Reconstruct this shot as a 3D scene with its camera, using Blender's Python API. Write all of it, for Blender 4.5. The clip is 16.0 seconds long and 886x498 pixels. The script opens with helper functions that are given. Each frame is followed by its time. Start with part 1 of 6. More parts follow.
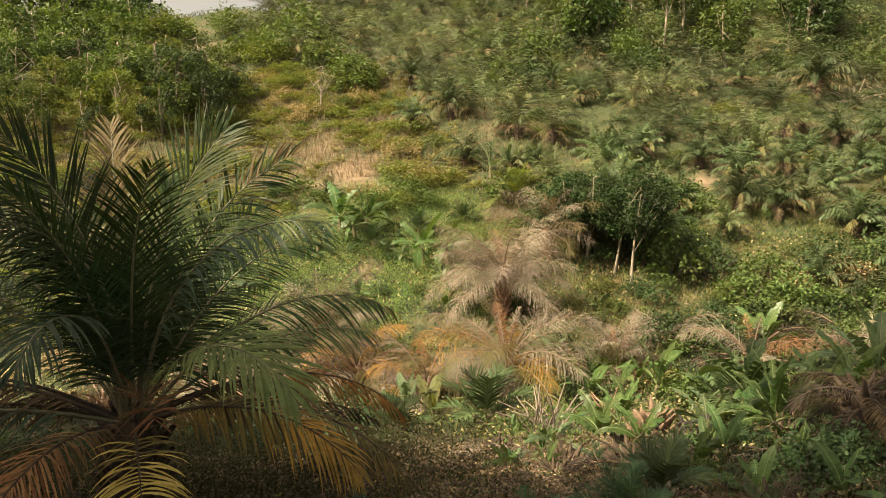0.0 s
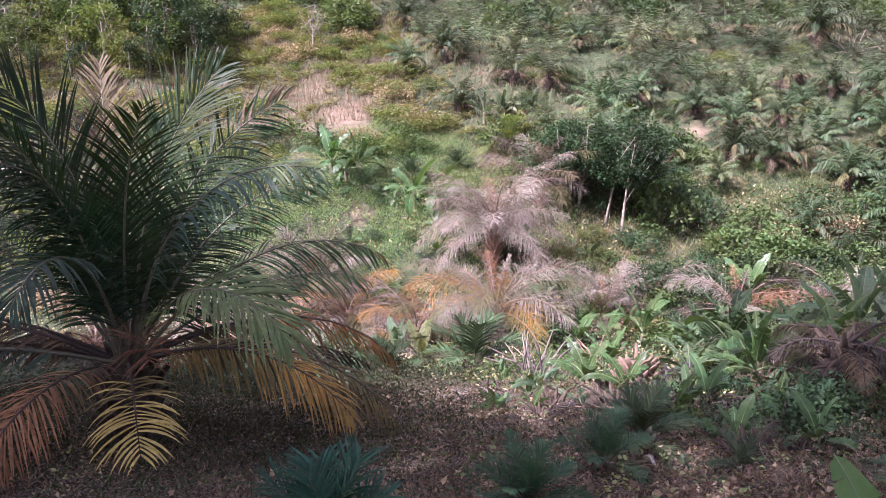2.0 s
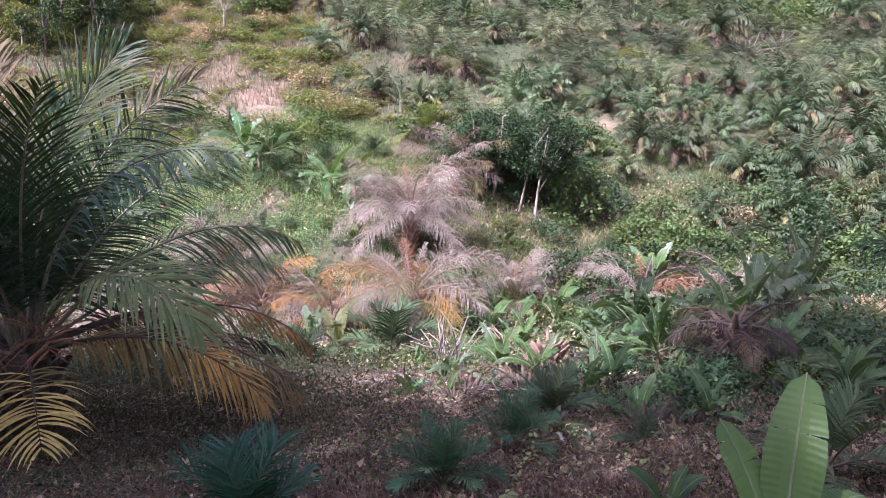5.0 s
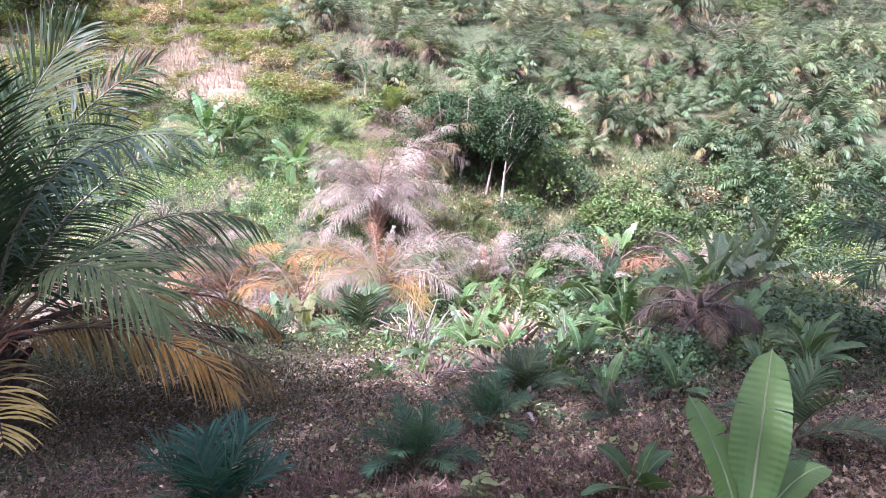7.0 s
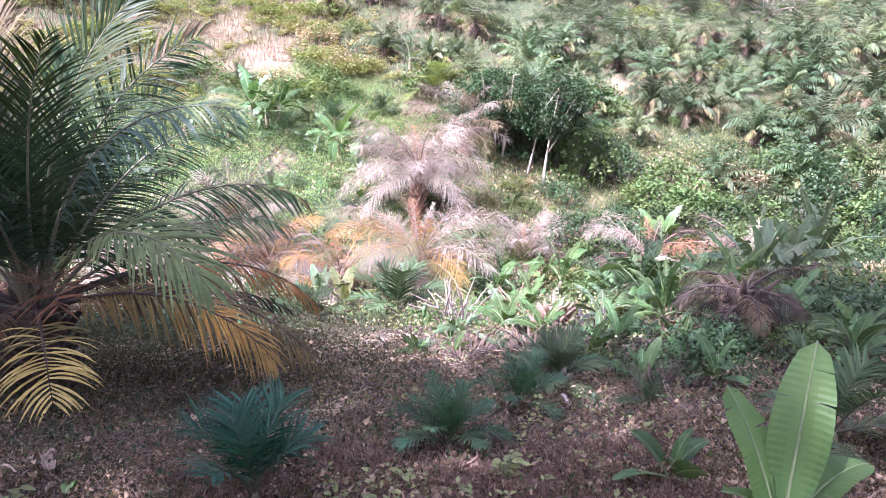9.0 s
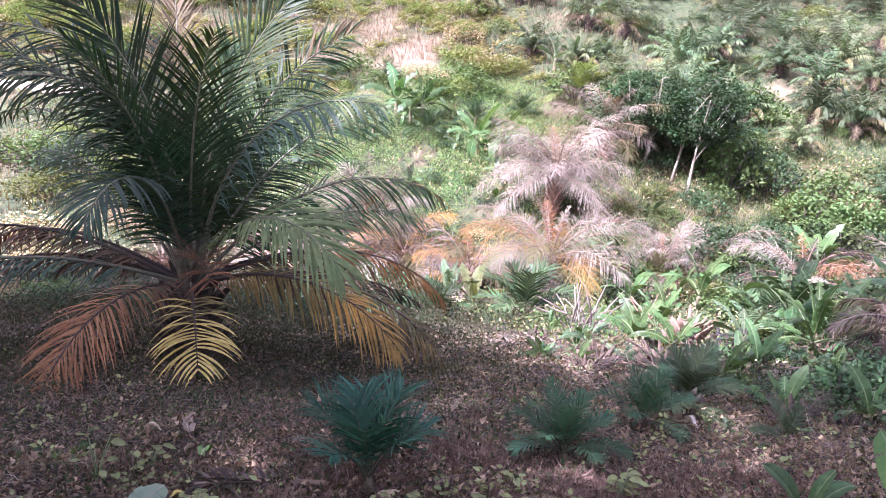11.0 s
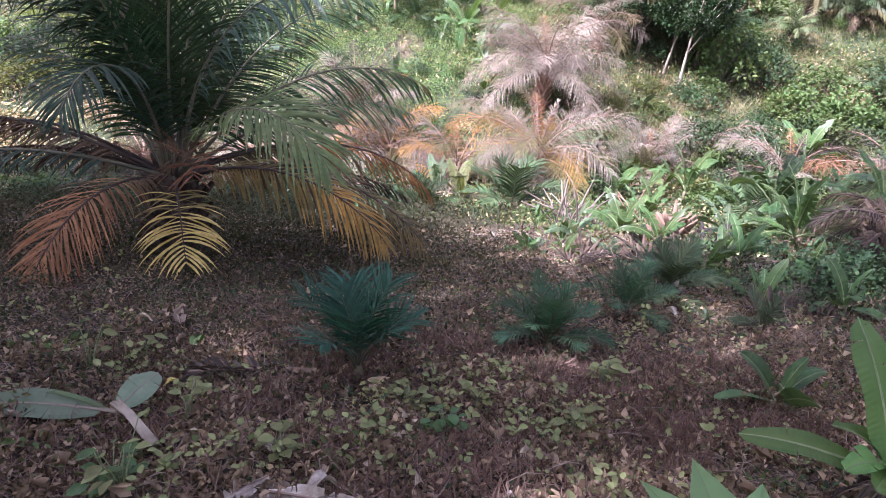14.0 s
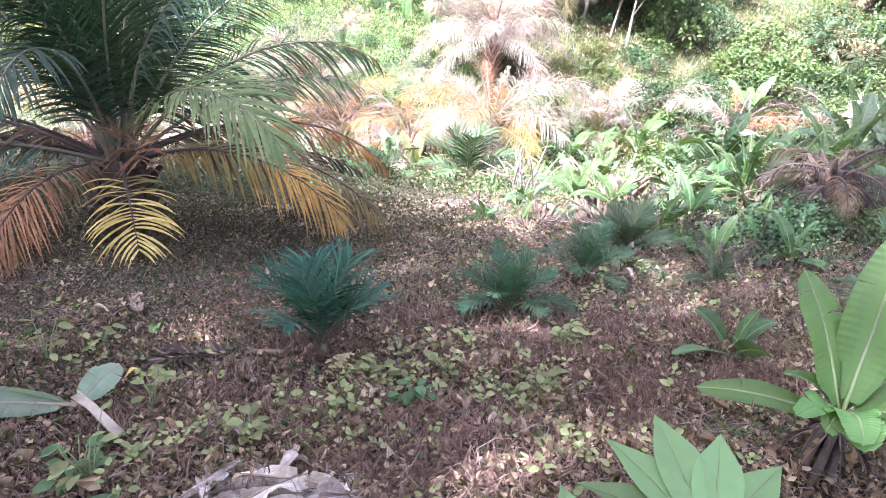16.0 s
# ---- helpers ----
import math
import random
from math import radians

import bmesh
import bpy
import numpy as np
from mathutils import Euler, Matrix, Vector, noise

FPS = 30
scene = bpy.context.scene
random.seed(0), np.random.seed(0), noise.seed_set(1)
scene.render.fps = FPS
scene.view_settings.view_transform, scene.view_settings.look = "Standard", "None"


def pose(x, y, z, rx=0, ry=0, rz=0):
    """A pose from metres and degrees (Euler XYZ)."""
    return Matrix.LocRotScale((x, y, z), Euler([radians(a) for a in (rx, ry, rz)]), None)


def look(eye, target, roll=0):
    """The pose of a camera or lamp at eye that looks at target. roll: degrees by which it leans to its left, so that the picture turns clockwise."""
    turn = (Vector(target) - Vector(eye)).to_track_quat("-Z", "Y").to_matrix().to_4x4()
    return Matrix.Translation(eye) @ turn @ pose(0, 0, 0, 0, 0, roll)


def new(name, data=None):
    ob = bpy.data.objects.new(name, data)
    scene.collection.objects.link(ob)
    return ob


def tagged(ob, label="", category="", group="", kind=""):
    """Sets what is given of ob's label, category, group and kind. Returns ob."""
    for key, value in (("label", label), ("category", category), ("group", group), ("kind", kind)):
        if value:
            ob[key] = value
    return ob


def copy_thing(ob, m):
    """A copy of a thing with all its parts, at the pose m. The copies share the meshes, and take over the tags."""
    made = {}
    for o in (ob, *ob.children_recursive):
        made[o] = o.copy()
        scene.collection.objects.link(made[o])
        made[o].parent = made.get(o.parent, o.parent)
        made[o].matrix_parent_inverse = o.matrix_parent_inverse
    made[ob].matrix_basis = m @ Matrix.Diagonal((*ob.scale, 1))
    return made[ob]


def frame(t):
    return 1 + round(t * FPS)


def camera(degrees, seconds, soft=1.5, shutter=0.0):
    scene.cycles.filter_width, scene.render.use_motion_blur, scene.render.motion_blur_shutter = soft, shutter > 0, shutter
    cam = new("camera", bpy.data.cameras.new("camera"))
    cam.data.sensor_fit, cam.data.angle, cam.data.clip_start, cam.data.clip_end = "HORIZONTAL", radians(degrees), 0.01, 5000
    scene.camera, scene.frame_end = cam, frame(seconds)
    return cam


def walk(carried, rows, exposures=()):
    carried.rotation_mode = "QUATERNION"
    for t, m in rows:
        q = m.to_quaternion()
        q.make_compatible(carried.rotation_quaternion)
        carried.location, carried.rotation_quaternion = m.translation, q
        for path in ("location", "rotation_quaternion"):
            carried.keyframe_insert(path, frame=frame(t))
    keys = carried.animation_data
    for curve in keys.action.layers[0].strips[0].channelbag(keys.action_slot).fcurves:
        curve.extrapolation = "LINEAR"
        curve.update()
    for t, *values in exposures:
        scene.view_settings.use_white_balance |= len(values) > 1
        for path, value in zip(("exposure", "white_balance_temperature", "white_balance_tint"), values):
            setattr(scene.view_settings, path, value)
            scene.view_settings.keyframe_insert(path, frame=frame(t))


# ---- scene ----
cam = camera(65.3, 16.0, soft=0.65)
EXPOSURES = [(0.0, 0.95, 9300, 8), (0.4, 0.88, 9500, 8), (0.5, 0.83, 5800, 37), (0.8, 1.38, 5600, 40), (5.0, 1.43, 5450, 41), (7.3, 2.08, 5350, 38), (9.0, 2.22, 5350, 38), (10.0, 2.42, 5350, 39), (10.2, 2.42, 5350, 39), (12.5, 1.42, 5500, 38), (13.6, 1.47, 5500, 37), (15.0, 2.95, 5450, 28), (16.0, 2.95, 5450, 28)]
PATH = [
    (0, (0.046, -0.451, 1.466), (0.04, 1.538, 1.252), -1.1),
    (0.5, (0.074, -0.435, 1.446), (-0.034, 1.537, 1.132), -0.7),
    (1, (0.053, -0.449, 1.476), (0.0, 1.516, 1.106), -0.3),
    (1.5, (0.05, -0.448, 1.479), (0.013, 1.516, 1.106), 0.2),
    (2, (0.04, -0.491, 1.495), (0.057, 1.474, 1.126), 0.0),
    (2.5, (0.03, -0.53, 1.465), (0.096, 1.437, 1.111), -0.8),
    (3, (0.021, -0.537, 1.484), (0.077, 1.425, 1.099), 0.8),
    (3.5, (0.044, -0.518, 1.477), (0.086, 1.446, 1.103), -0.3),
    (4, (0.047, -0.549, 1.498), (0.141, 1.411, 1.109), 0.3),
    (4.5, (0.044, -0.557, 1.474), (0.202, 1.398, 1.082), 0.9),
    (5, (0.032, -0.569, 1.483), (0.29, 1.374, 1.085), 1.5),
    (5.2, (0.007, -0.579, 1.486), (0.298, 1.358, 1.085), 1.4),
    (7.3, (0.027, -0.549, 1.48), (0.39, 1.363, 1.019), 1.6),
    (7.5, (0.034, -0.546, 1.477), (0.41, 1.36, 1.003), 2.0),
    (8, (0.026, -0.538, 1.488), (0.395, 1.366, 0.998), 2.2),
    (8.5, (0.027, -0.53, 1.483), (0.333, 1.38, 0.976), 2.0),
    (9, (0.034, -0.534, 1.482), (0.271, 1.385, 0.972), 2.1),
    (9.5, (0.034, -0.505, 1.471), (0.099, 1.413, 0.907), 2.2),
    (10, (0.058, -0.505, 1.493), (-0.083, 1.408, 0.925), 3.0),
    (10.2, (0.067, -0.501, 1.479), (-0.075, 1.417, 0.933), 3.1),
    (12.5, (0.06, -0.522, 1.484), (-0.091, 1.403, 0.964), 3.3),
    (13, (0.064, -0.517, 1.483), (-0.091, 1.402, 0.938), 3.7),
    (13.5, (0.059, -0.511, 1.473), (-0.066, 1.389, 0.862), 3.9),
    (14, (0.057, -0.483, 1.454), (-0.024, 1.344, 0.646), 3.8),
    (14.5, (0.053, -0.466, 1.446), (-0.079, 1.306, 0.528), 3.1),
    (15, (0.061, -0.485, 1.452), (0.051, 1.271, 0.494), 3.3),
    (15.5, (0.064, -0.485, 1.47), (0.145, 1.29, 0.553), 3.3),
    (16, (0.051, -0.49, 1.464), (0.095, 1.307, 0.588), 2.5),
]
walk(cam, [(t, look(eye, target, roll)) for t, eye, target, roll in PATH],
     exposures=EXPOSURES)

# ---- daylight: late sun from behind the camera, clear hazy sky ----
SUN_ELEVATION, SUN_TURN = radians(52), radians(240)
world = bpy.data.worlds.new("sky")
scene.world = world
world.use_nodes = True
wt = world.node_tree
wt.nodes.clear()
sky = wt.nodes.new("ShaderNodeTexSky")
sky.sky_type, sky.sun_disc = "NISHITA", False
sky.sun_elevation, sky.sun_rotation = SUN_ELEVATION, SUN_TURN
sky.air_density, sky.dust_density, sky.ozone_density = 0.7, 5.0, 0.4
sky_back = wt.nodes.new("ShaderNodeBackground")
sky_back.inputs["Strength"].default_value = 0.124
sky_out = wt.nodes.new("ShaderNodeOutputWorld")
haze = wt.nodes.new("ShaderNodeHueSaturation")
haze.inputs["Saturation"].default_value = 0.35
wt.links.new(sky.outputs[0], haze.inputs["Color"])
wt.links.new(haze.outputs[0], sky_back.inputs[0])
wt.links.new(sky_back.outputs[0], sky_out.inputs[0])
to_sun = Vector((math.sin(SUN_TURN) * math.cos(SUN_ELEVATION), math.cos(SUN_TURN) * math.cos(SUN_ELEVATION), math.sin(SUN_ELEVATION)))
sun = new("sun", bpy.data.lights.new("sun", "SUN"))
sun.data.energy, sun.data.angle, sun.data.color = 5.0, radians(0.6), (1.0, 0.95, 0.87)
sun.matrix_world = look((0, 0, 40), Vector((0, 0, 40)) - to_sun)


# ---- materials ----
def nodes_of(name):
    m = bpy.data.materials.new(name)
    m.use_nodes = True
    t = m.node_tree
    t.nodes.clear()
    out = t.nodes.new("ShaderNodeOutputMaterial")
    return m, t, out


def mixed(t, kind, a, b, factor):
    n = t.nodes.new("ShaderNodeMix")
    n.data_type, n.blend_type = "RGBA", kind
    for key, value in ((0, factor), (6, a), (7, b)):
        if isinstance(value, (float, int)):
            n.inputs[key].default_value = value
        elif isinstance(value, tuple):
            n.inputs[key].default_value = (*value, 1.0)
        else:
            t.links.new(value, n.inputs[key])
    return n.outputs[2]


def noise_out(t, scale, detail=3.0, rough=0.6, coords="Object"):
    c = t.nodes.new("ShaderNodeTexCoord")
    n = t.nodes.new("ShaderNodeTexNoise")
    n.inputs["Scale"].default_value, n.inputs["Detail"].default_value, n.inputs["Roughness"].default_value = scale, detail, rough
    t.links.new(c.outputs[coords], n.inputs["Vector"])
    return n.outputs["Fac"]


def stretched(t, value, low, high, to_low=0.0, to_high=1.0):
    n = t.nodes.new("ShaderNodeMapRange")
    n.inputs[1].default_value, n.inputs[2].default_value, n.inputs[3].default_value, n.inputs[4].default_value = low, high, to_low, to_high
    t.links.new(value, n.inputs[0])
    return n.outputs[0]


def leaf_material(name, a, b, c, patch=3.0, rough=0.55, through_light=0.3, skew=1.0, gloss=0.14, mottle=0.21):
    """Living or dry leaf: colour a to b from piece to piece, stained towards c in patches, some light passes through."""
    m, t, out = nodes_of(name)
    geo = t.nodes.new("ShaderNodeNewGeometry")
    info = t.nodes.new("ShaderNodeObjectInfo")
    pick = t.nodes.new("ShaderNodeMath")
    pick.operation = "POWER"
    t.links.new(geo.outputs["Random Per Island"], pick.inputs[0])
    pick.inputs[1].default_value = skew
    colour = mixed(t, "MIX", a, b, pick.outputs[0])
    stain = stretched(t, noise_out(t, patch, 4.0), 0.42, 0.72)
    colour = mixed(t, "MIX", colour, c, stain)
    fine = stretched(t, noise_out(t, patch * 14, 2.0), 0.3, 0.7, 1 - mottle, 1 + mottle)
    tone = t.nodes.new("ShaderNodeHueSaturation")
    t.links.new(stretched(t, info.outputs["Random"], 0, 1, 0.485, 0.515), tone.inputs["Hue"])
    vary = t.nodes.new("ShaderNodeMath")
    vary.operation = "MULTIPLY"
    t.links.new(stretched(t, info.outputs["Random"], 0, 1, 0.68, 1.35), vary.inputs[0])
    t.links.new(fine, vary.inputs[1])
    t.links.new(vary.outputs[0], tone.inputs["Value"])
    t.links.new(colour, tone.inputs["Color"])
    p = t.nodes.new("ShaderNodeBsdfPrincipled")
    t.links.new(tone.outputs[0], p.inputs["Base Color"])
    p.inputs["Roughness"].default_value = rough
    p.inputs["Specular IOR Level"].default_value = gloss
    tr = t.nodes.new("ShaderNodeBsdfTranslucent")
    t.links.new(mixed(t, "MULTIPLY", tone.outputs[0], (1.25, 1.2, 0.55), 1.0), tr.inputs["Color"])
    mix = t.nodes.new("ShaderNodeMixShader")
    mix.inputs[0].default_value = through_light
    t.links.new(p.outputs[0], mix.inputs[1])
    t.links.new(tr.outputs[0], mix.inputs[2])
    t.links.new(mix.outputs[0], out.inputs[0])
    return m


def solid_material(name, a, b, scale=6.0, rough=0.85, bump=0.4, stretch=None):
    """Bark, wood, dry fibre: two-scale mottling and relief."""
    m, t, out = nodes_of(name)
    c = t.nodes.new("ShaderNodeTexCoord")
    mp = t.nodes.new("ShaderNodeMapping")
    mp.inputs["Scale"].default_value = stretch or (1, 1, 1)
    t.links.new(c.outputs["Object"], mp.inputs["Vector"])
    vals = []
    for s in (scale, scale * 7):
        n = t.nodes.new("ShaderNodeTexNoise")
        n.inputs["Scale"].default_value, n.inputs["Detail"].default_value = s, 4
        t.links.new(mp.outputs[0], n.inputs["Vector"])
        vals.append(n.outputs["Fac"])
    colour = mixed(t, "MIX", a, b, stretched(t, vals[0], 0.35, 0.65))
    colour = mixed(t, "MULTIPLY", colour, mixed(t, "MIX", (0.6, 0.6, 0.6), (1.25, 1.22, 1.2), vals[1]), 1.0)
    p = t.nodes.new("ShaderNodeBsdfPrincipled")
    t.links.new(colour, p.inputs["Base Color"])
    p.inputs["Roughness"].default_value = rough
    bn = t.nodes.new("ShaderNodeBump")
    bn.inputs["Strength"].default_value, bn.inputs["Distance"].default_value = bump, 0.02
    t.links.new(vals[1], bn.inputs["Height"])
    t.links.new(bn.outputs[0], p.inputs["Normal"])
    t.links.new(p.outputs[0], out.inputs[0])
    return m


def ground_material():
    """Slope earth: litter brown near, weedy green, and bare orange clay where the zone attribute says so."""
    m, t, out = nodes_of("slope_earth")
    zone = t.nodes.new("ShaderNodeAttribute")
    zone.attribute_name = "zone"
    sep = t.nodes.new("ShaderNodeSeparateColor")
    t.links.new(zone.outputs["Color"], sep.inputs[0])
    big, mid, fine = noise_out(t, 0.35, 5), noise_out(t, 2.4, 5), noise_out(t, 22, 4, 0.7)
    coords = t.nodes.new("ShaderNodeTexCoord")
    scraps = t.nodes.new("ShaderNodeTexVoronoi")
    scraps.inputs["Scale"].default_value = 62
    t.links.new(coords.outputs["Object"], scraps.inputs["Vector"])
    pick = t.nodes.new("ShaderNodeSeparateColor")
    t.links.new(scraps.outputs["Color"], pick.inputs[0])
    litter = mixed(t, "MIX", (0.028, 0.020, 0.013), (0.31, 0.23, 0.155), stretched(t, pick.outputs[0], 0.35, 1.0))
    litter = mixed(t, "MULTIPLY", litter, mixed(t, "MIX", (0.35, 0.33, 0.3), (1.3, 1.28, 1.25), stretched(t, fine, 0.3, 0.7)), 1.0)
    litter = mixed(t, "MIX", litter, (0.10, 0.10, 0.045), stretched(t, mid, 0.58, 0.85))
    # green is kept very dark, to pass for shade between the hill palms
    green = mixed(t, "MIX", (0.020, 0.032, 0.012), (0.07, 0.085, 0.030), stretched(t, mid, 0.35, 0.65))
    green = mixed(t, "MIX", green, (0.17, 0.125, 0.075), stretched(t, big, 0.50, 0.75))
    clay = mixed(t, "MIX", (0.17, 0.118, 0.075), (0.28, 0.205, 0.135), stretched(t, mid, 0.3, 0.7))
    clay = mixed(t, "MULTIPLY", clay, mixed(t, "MIX", (0.65, 0.62, 0.6), (1.15, 1.15, 1.15), fine), 1.0)
    edge = t.nodes.new("ShaderNodeMath")
    edge.operation = "MULTIPLY_ADD"
    t.links.new(mid, edge.inputs[0])
    edge.inputs[1].default_value = 1.1
    t.links.new(sep.outputs[0], edge.inputs[2])
    colour = mixed(t, "MIX", litter, green, sep.outputs[1])
    colour = mixed(t, "MIX", colour, clay, stretched(t, edge.outputs[0], 0.72, 1.6))
    p = t.nodes.new("ShaderNodeBsdfPrincipled")
    t.links.new(colour, p.inputs["Base Color"])
    p.inputs["Roughness"].default_value = 0.95
    bn = t.nodes.new("ShaderNodeBump")
    bn.inputs["Strength"].default_value, bn.inputs["Distance"].default_value = 0.8, 0.05
    t.links.new(fine, bn.inputs["Height"])
    t.links.new(bn.outputs[0], p.inputs["Normal"])
    t.links.new(p.outputs[0], out.inputs[0])
    return m


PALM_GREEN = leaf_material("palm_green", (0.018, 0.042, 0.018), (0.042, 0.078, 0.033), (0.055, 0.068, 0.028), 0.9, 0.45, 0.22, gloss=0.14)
# the same palm green, coloured lighter for palms in the sun
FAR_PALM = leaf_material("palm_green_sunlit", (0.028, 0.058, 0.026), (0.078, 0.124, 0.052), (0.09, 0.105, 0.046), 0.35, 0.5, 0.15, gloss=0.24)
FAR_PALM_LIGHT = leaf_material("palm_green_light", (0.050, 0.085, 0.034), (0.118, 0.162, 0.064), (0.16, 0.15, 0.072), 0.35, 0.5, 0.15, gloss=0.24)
PALM_TEAL = leaf_material("palm_teal", (0.026, 0.074, 0.040), (0.074, 0.148, 0.080), (0.060, 0.110, 0.055), 1.5, 0.45, 0.3, gloss=0.16)
# olive green with dappled sun mixed into the colour
PALM_OLIVE_SUN = leaf_material("palm_olive_sunlit", (0.070, 0.115, 0.045), (0.150, 0.192, 0.080), (0.13, 0.145, 0.058), 0.9, 0.45, 0.28, gloss=0.14)
# dark palm green with a bluish sheen put into the colour
PALM_BLUE_SHEEN = leaf_material("palm_green_blue_sheen", (0.030, 0.062, 0.045), (0.068, 0.112, 0.080), (0.055, 0.08, 0.05), 0.9, 0.45, 0.22, gloss=0.12)
PALM_RUSTGREEN = leaf_material("palm_half_dry", (0.065, 0.062, 0.028), (0.16, 0.125, 0.05), (0.20, 0.13, 0.05), 1.6, 0.6, 0.25)
PALM_YELLOWGREEN = leaf_material("palm_yellow_green", (0.12, 0.105, 0.04), (0.24, 0.19, 0.07), (0.12, 0.09, 0.04), 1.6, 0.6, 0.3)
PALM_BLUE = leaf_material("palm_bluegreen", (0.014, 0.054, 0.036), (0.048, 0.122, 0.080), (0.032, 0.082, 0.05), 2.5, 0.42, 0.28, gloss=0.16)
PALM_ORANGE = leaf_material("palm_orange", (0.34, 0.165, 0.045), (0.48, 0.27, 0.085), (0.19, 0.12, 0.045), 1.8, 0.6, 0.3)
PALM_RED = leaf_material("palm_rust", (0.20, 0.085, 0.045), (0.33, 0.165, 0.085), (0.10, 0.065, 0.035), 1.5, 0.65, 0.25)
PALM_YELLOW = leaf_material("palm_yellow", (0.50, 0.40, 0.12), (0.64, 0.53, 0.22), (0.40, 0.30, 0.09), 1.6, 0.6, 0.35)
PALM_BROWN = leaf_material("palm_brown", (0.10, 0.070, 0.042), (0.20, 0.145, 0.085), (0.075, 0.055, 0.035), 1.5, 0.7, 0.2)
PALM_TAN = leaf_material("palm_dry_tan", (0.10, 0.075, 0.048), (0.27, 0.205, 0.125), (0.09, 0.066, 0.042), 0.8, 0.7, 0.2)
PALM_FADED = leaf_material("palm_faded", (0.11, 0.12, 0.045), (0.21, 0.19, 0.085), (0.20, 0.15, 0.08), 0.8, 0.55, 0.25)
PALM_GREY = leaf_material("palm_dead_grey", (0.165, 0.136, 0.110), (0.33, 0.28, 0.23), (0.14, 0.110, 0.088), 0.9, 0.8, 0.15)
# dark dead fronds, browned deeper so the colour holds shade too
PALM_DARK_SHADED = leaf_material("palm_dead_dark_shaded", (0.042, 0.032, 0.028), (0.105, 0.080, 0.068), (0.028, 0.022, 0.020), 1.0, 0.8, 0.12)
RACHIS = solid_material("rachis", (0.045, 0.05, 0.025), (0.11, 0.10, 0.05), 3, 0.5, 0.2)
RACHIS_PALE = solid_material("rachis_pale", (0.085, 0.085, 0.045), (0.18, 0.165, 0.10), 3, 0.5, 0.2)
RACHIS_DRY = solid_material("rachis_dry", (0.032, 0.022, 0.016), (0.085, 0.058, 0.040), 3, 0.8, 0.2)
RACHIS_DEAD = solid_material("rachis_dead", (0.17, 0.11, 0.075), (0.28, 0.19, 0.13), 3, 0.8, 0.2)
PALM_TRUNK = solid_material("palm_trunk_boots", (0.035, 0.025, 0.018), (0.12, 0.085, 0.06), 5, 0.95, 1.0)
PINK_TRUNK = solid_material("dead_palm_trunk", (0.26, 0.15, 0.10), (0.40, 0.26, 0.19), 5, 0.95, 1.0)
BANANA = leaf_material("banana_green", (0.048, 0.100, 0.032), (0.084, 0.146, 0.048), (0.095, 0.125, 0.042), 1.2, 0.36, 0.3, gloss=0.26)
BANANA_WHOLE = leaf_material("banana_bright_green", (0.085, 0.175, 0.055), (0.115, 0.205, 0.060), (0.125, 0.195, 0.065), 1.2, 0.36, 0.4, gloss=0.22, mottle=0.06)
BANANA_PALE = leaf_material("banana_grey_green", (0.060, 0.105, 0.052), (0.115, 0.165, 0.090), (0.12, 0.14, 0.075), 1.2, 0.42, 0.25, gloss=0.26)
BANANA_DARK = leaf_material("banana_dark", (0.045, 0.095, 0.036), (0.080, 0.145, 0.055), (0.07, 0.11, 0.04), 1.2, 0.4, 0.28, gloss=0.24)
BANANA_DRY = leaf_material("banana_dry", (0.28, 0.19, 0.12), (0.40, 0.29, 0.19), (0.15, 0.09, 0.06), 2.5, 0.8, 0.2)
BANANA_CUT = leaf_material("banana_cut", (0.15, 0.215, 0.14), (0.19, 0.25, 0.17), (0.20, 0.23, 0.15), 2.0, 0.45, 0.3, mottle=0.06)
MIDRIB = solid_material("banana_midrib", (0.12, 0.17, 0.06), (0.20, 0.24, 0.11), 4, 0.5, 0.1)
STEM = solid_material("banana_stem", (0.10, 0.085, 0.05), (0.22, 0.20, 0.10), 6, 0.7, 0.5, (1, 1, 0.2))
BARK = solid_material("bark_pale", (0.20, 0.165, 0.12), (0.38, 0.33, 0.26), 3, 0.9, 0.6)
BARK_DARK = solid_material("bark_dark", (0.06, 0.045, 0.035), (0.14, 0.11, 0.085), 4, 0.9, 0.8)
CHARRED = solid_material("charred_wood", (0.018, 0.015, 0.018), (0.05, 0.04, 0.045), 5, 0.8, 1.0)
TWIG = solid_material("dry_twig", (0.12, 0.08, 0.06), (0.30, 0.23, 0.18), 9, 0.9, 0.3)
SHRUB_LIGHT = leaf_material("shrub_light", (0.092, 0.125, 0.038), (0.158, 0.192, 0.062), (0.165, 0.16, 0.058), 0.5, 0.6, 0.3, gloss=0.06)
SHRUB_MID = leaf_material("shrub_mid", (0.056, 0.098, 0.034), (0.108, 0.158, 0.054), (0.11, 0.13, 0.048), 0.5, 0.5, 0.28, gloss=0.1)
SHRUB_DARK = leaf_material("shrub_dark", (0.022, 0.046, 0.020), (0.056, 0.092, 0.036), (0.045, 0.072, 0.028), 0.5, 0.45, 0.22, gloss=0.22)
TREE_DARK = leaf_material("tree_dark", (0.016, 0.040, 0.015), (0.046, 0.084, 0.030), (0.036, 0.062, 0.022), 0.5, 0.45, 0.2, gloss=0.22)
SHRUB_DRY = leaf_material("shrub_dry", (0.16, 0.115, 0.065), (0.42, 0.33, 0.20), (0.19, 0.155, 0.08), 0.5, 0.7, 0.2)
FERN = leaf_material("bracken", (0.135, 0.165, 0.060), (0.27, 0.28, 0.115), (0.28, 0.24, 0.13), 0.3, 0.7, 0.3, gloss=0.05)
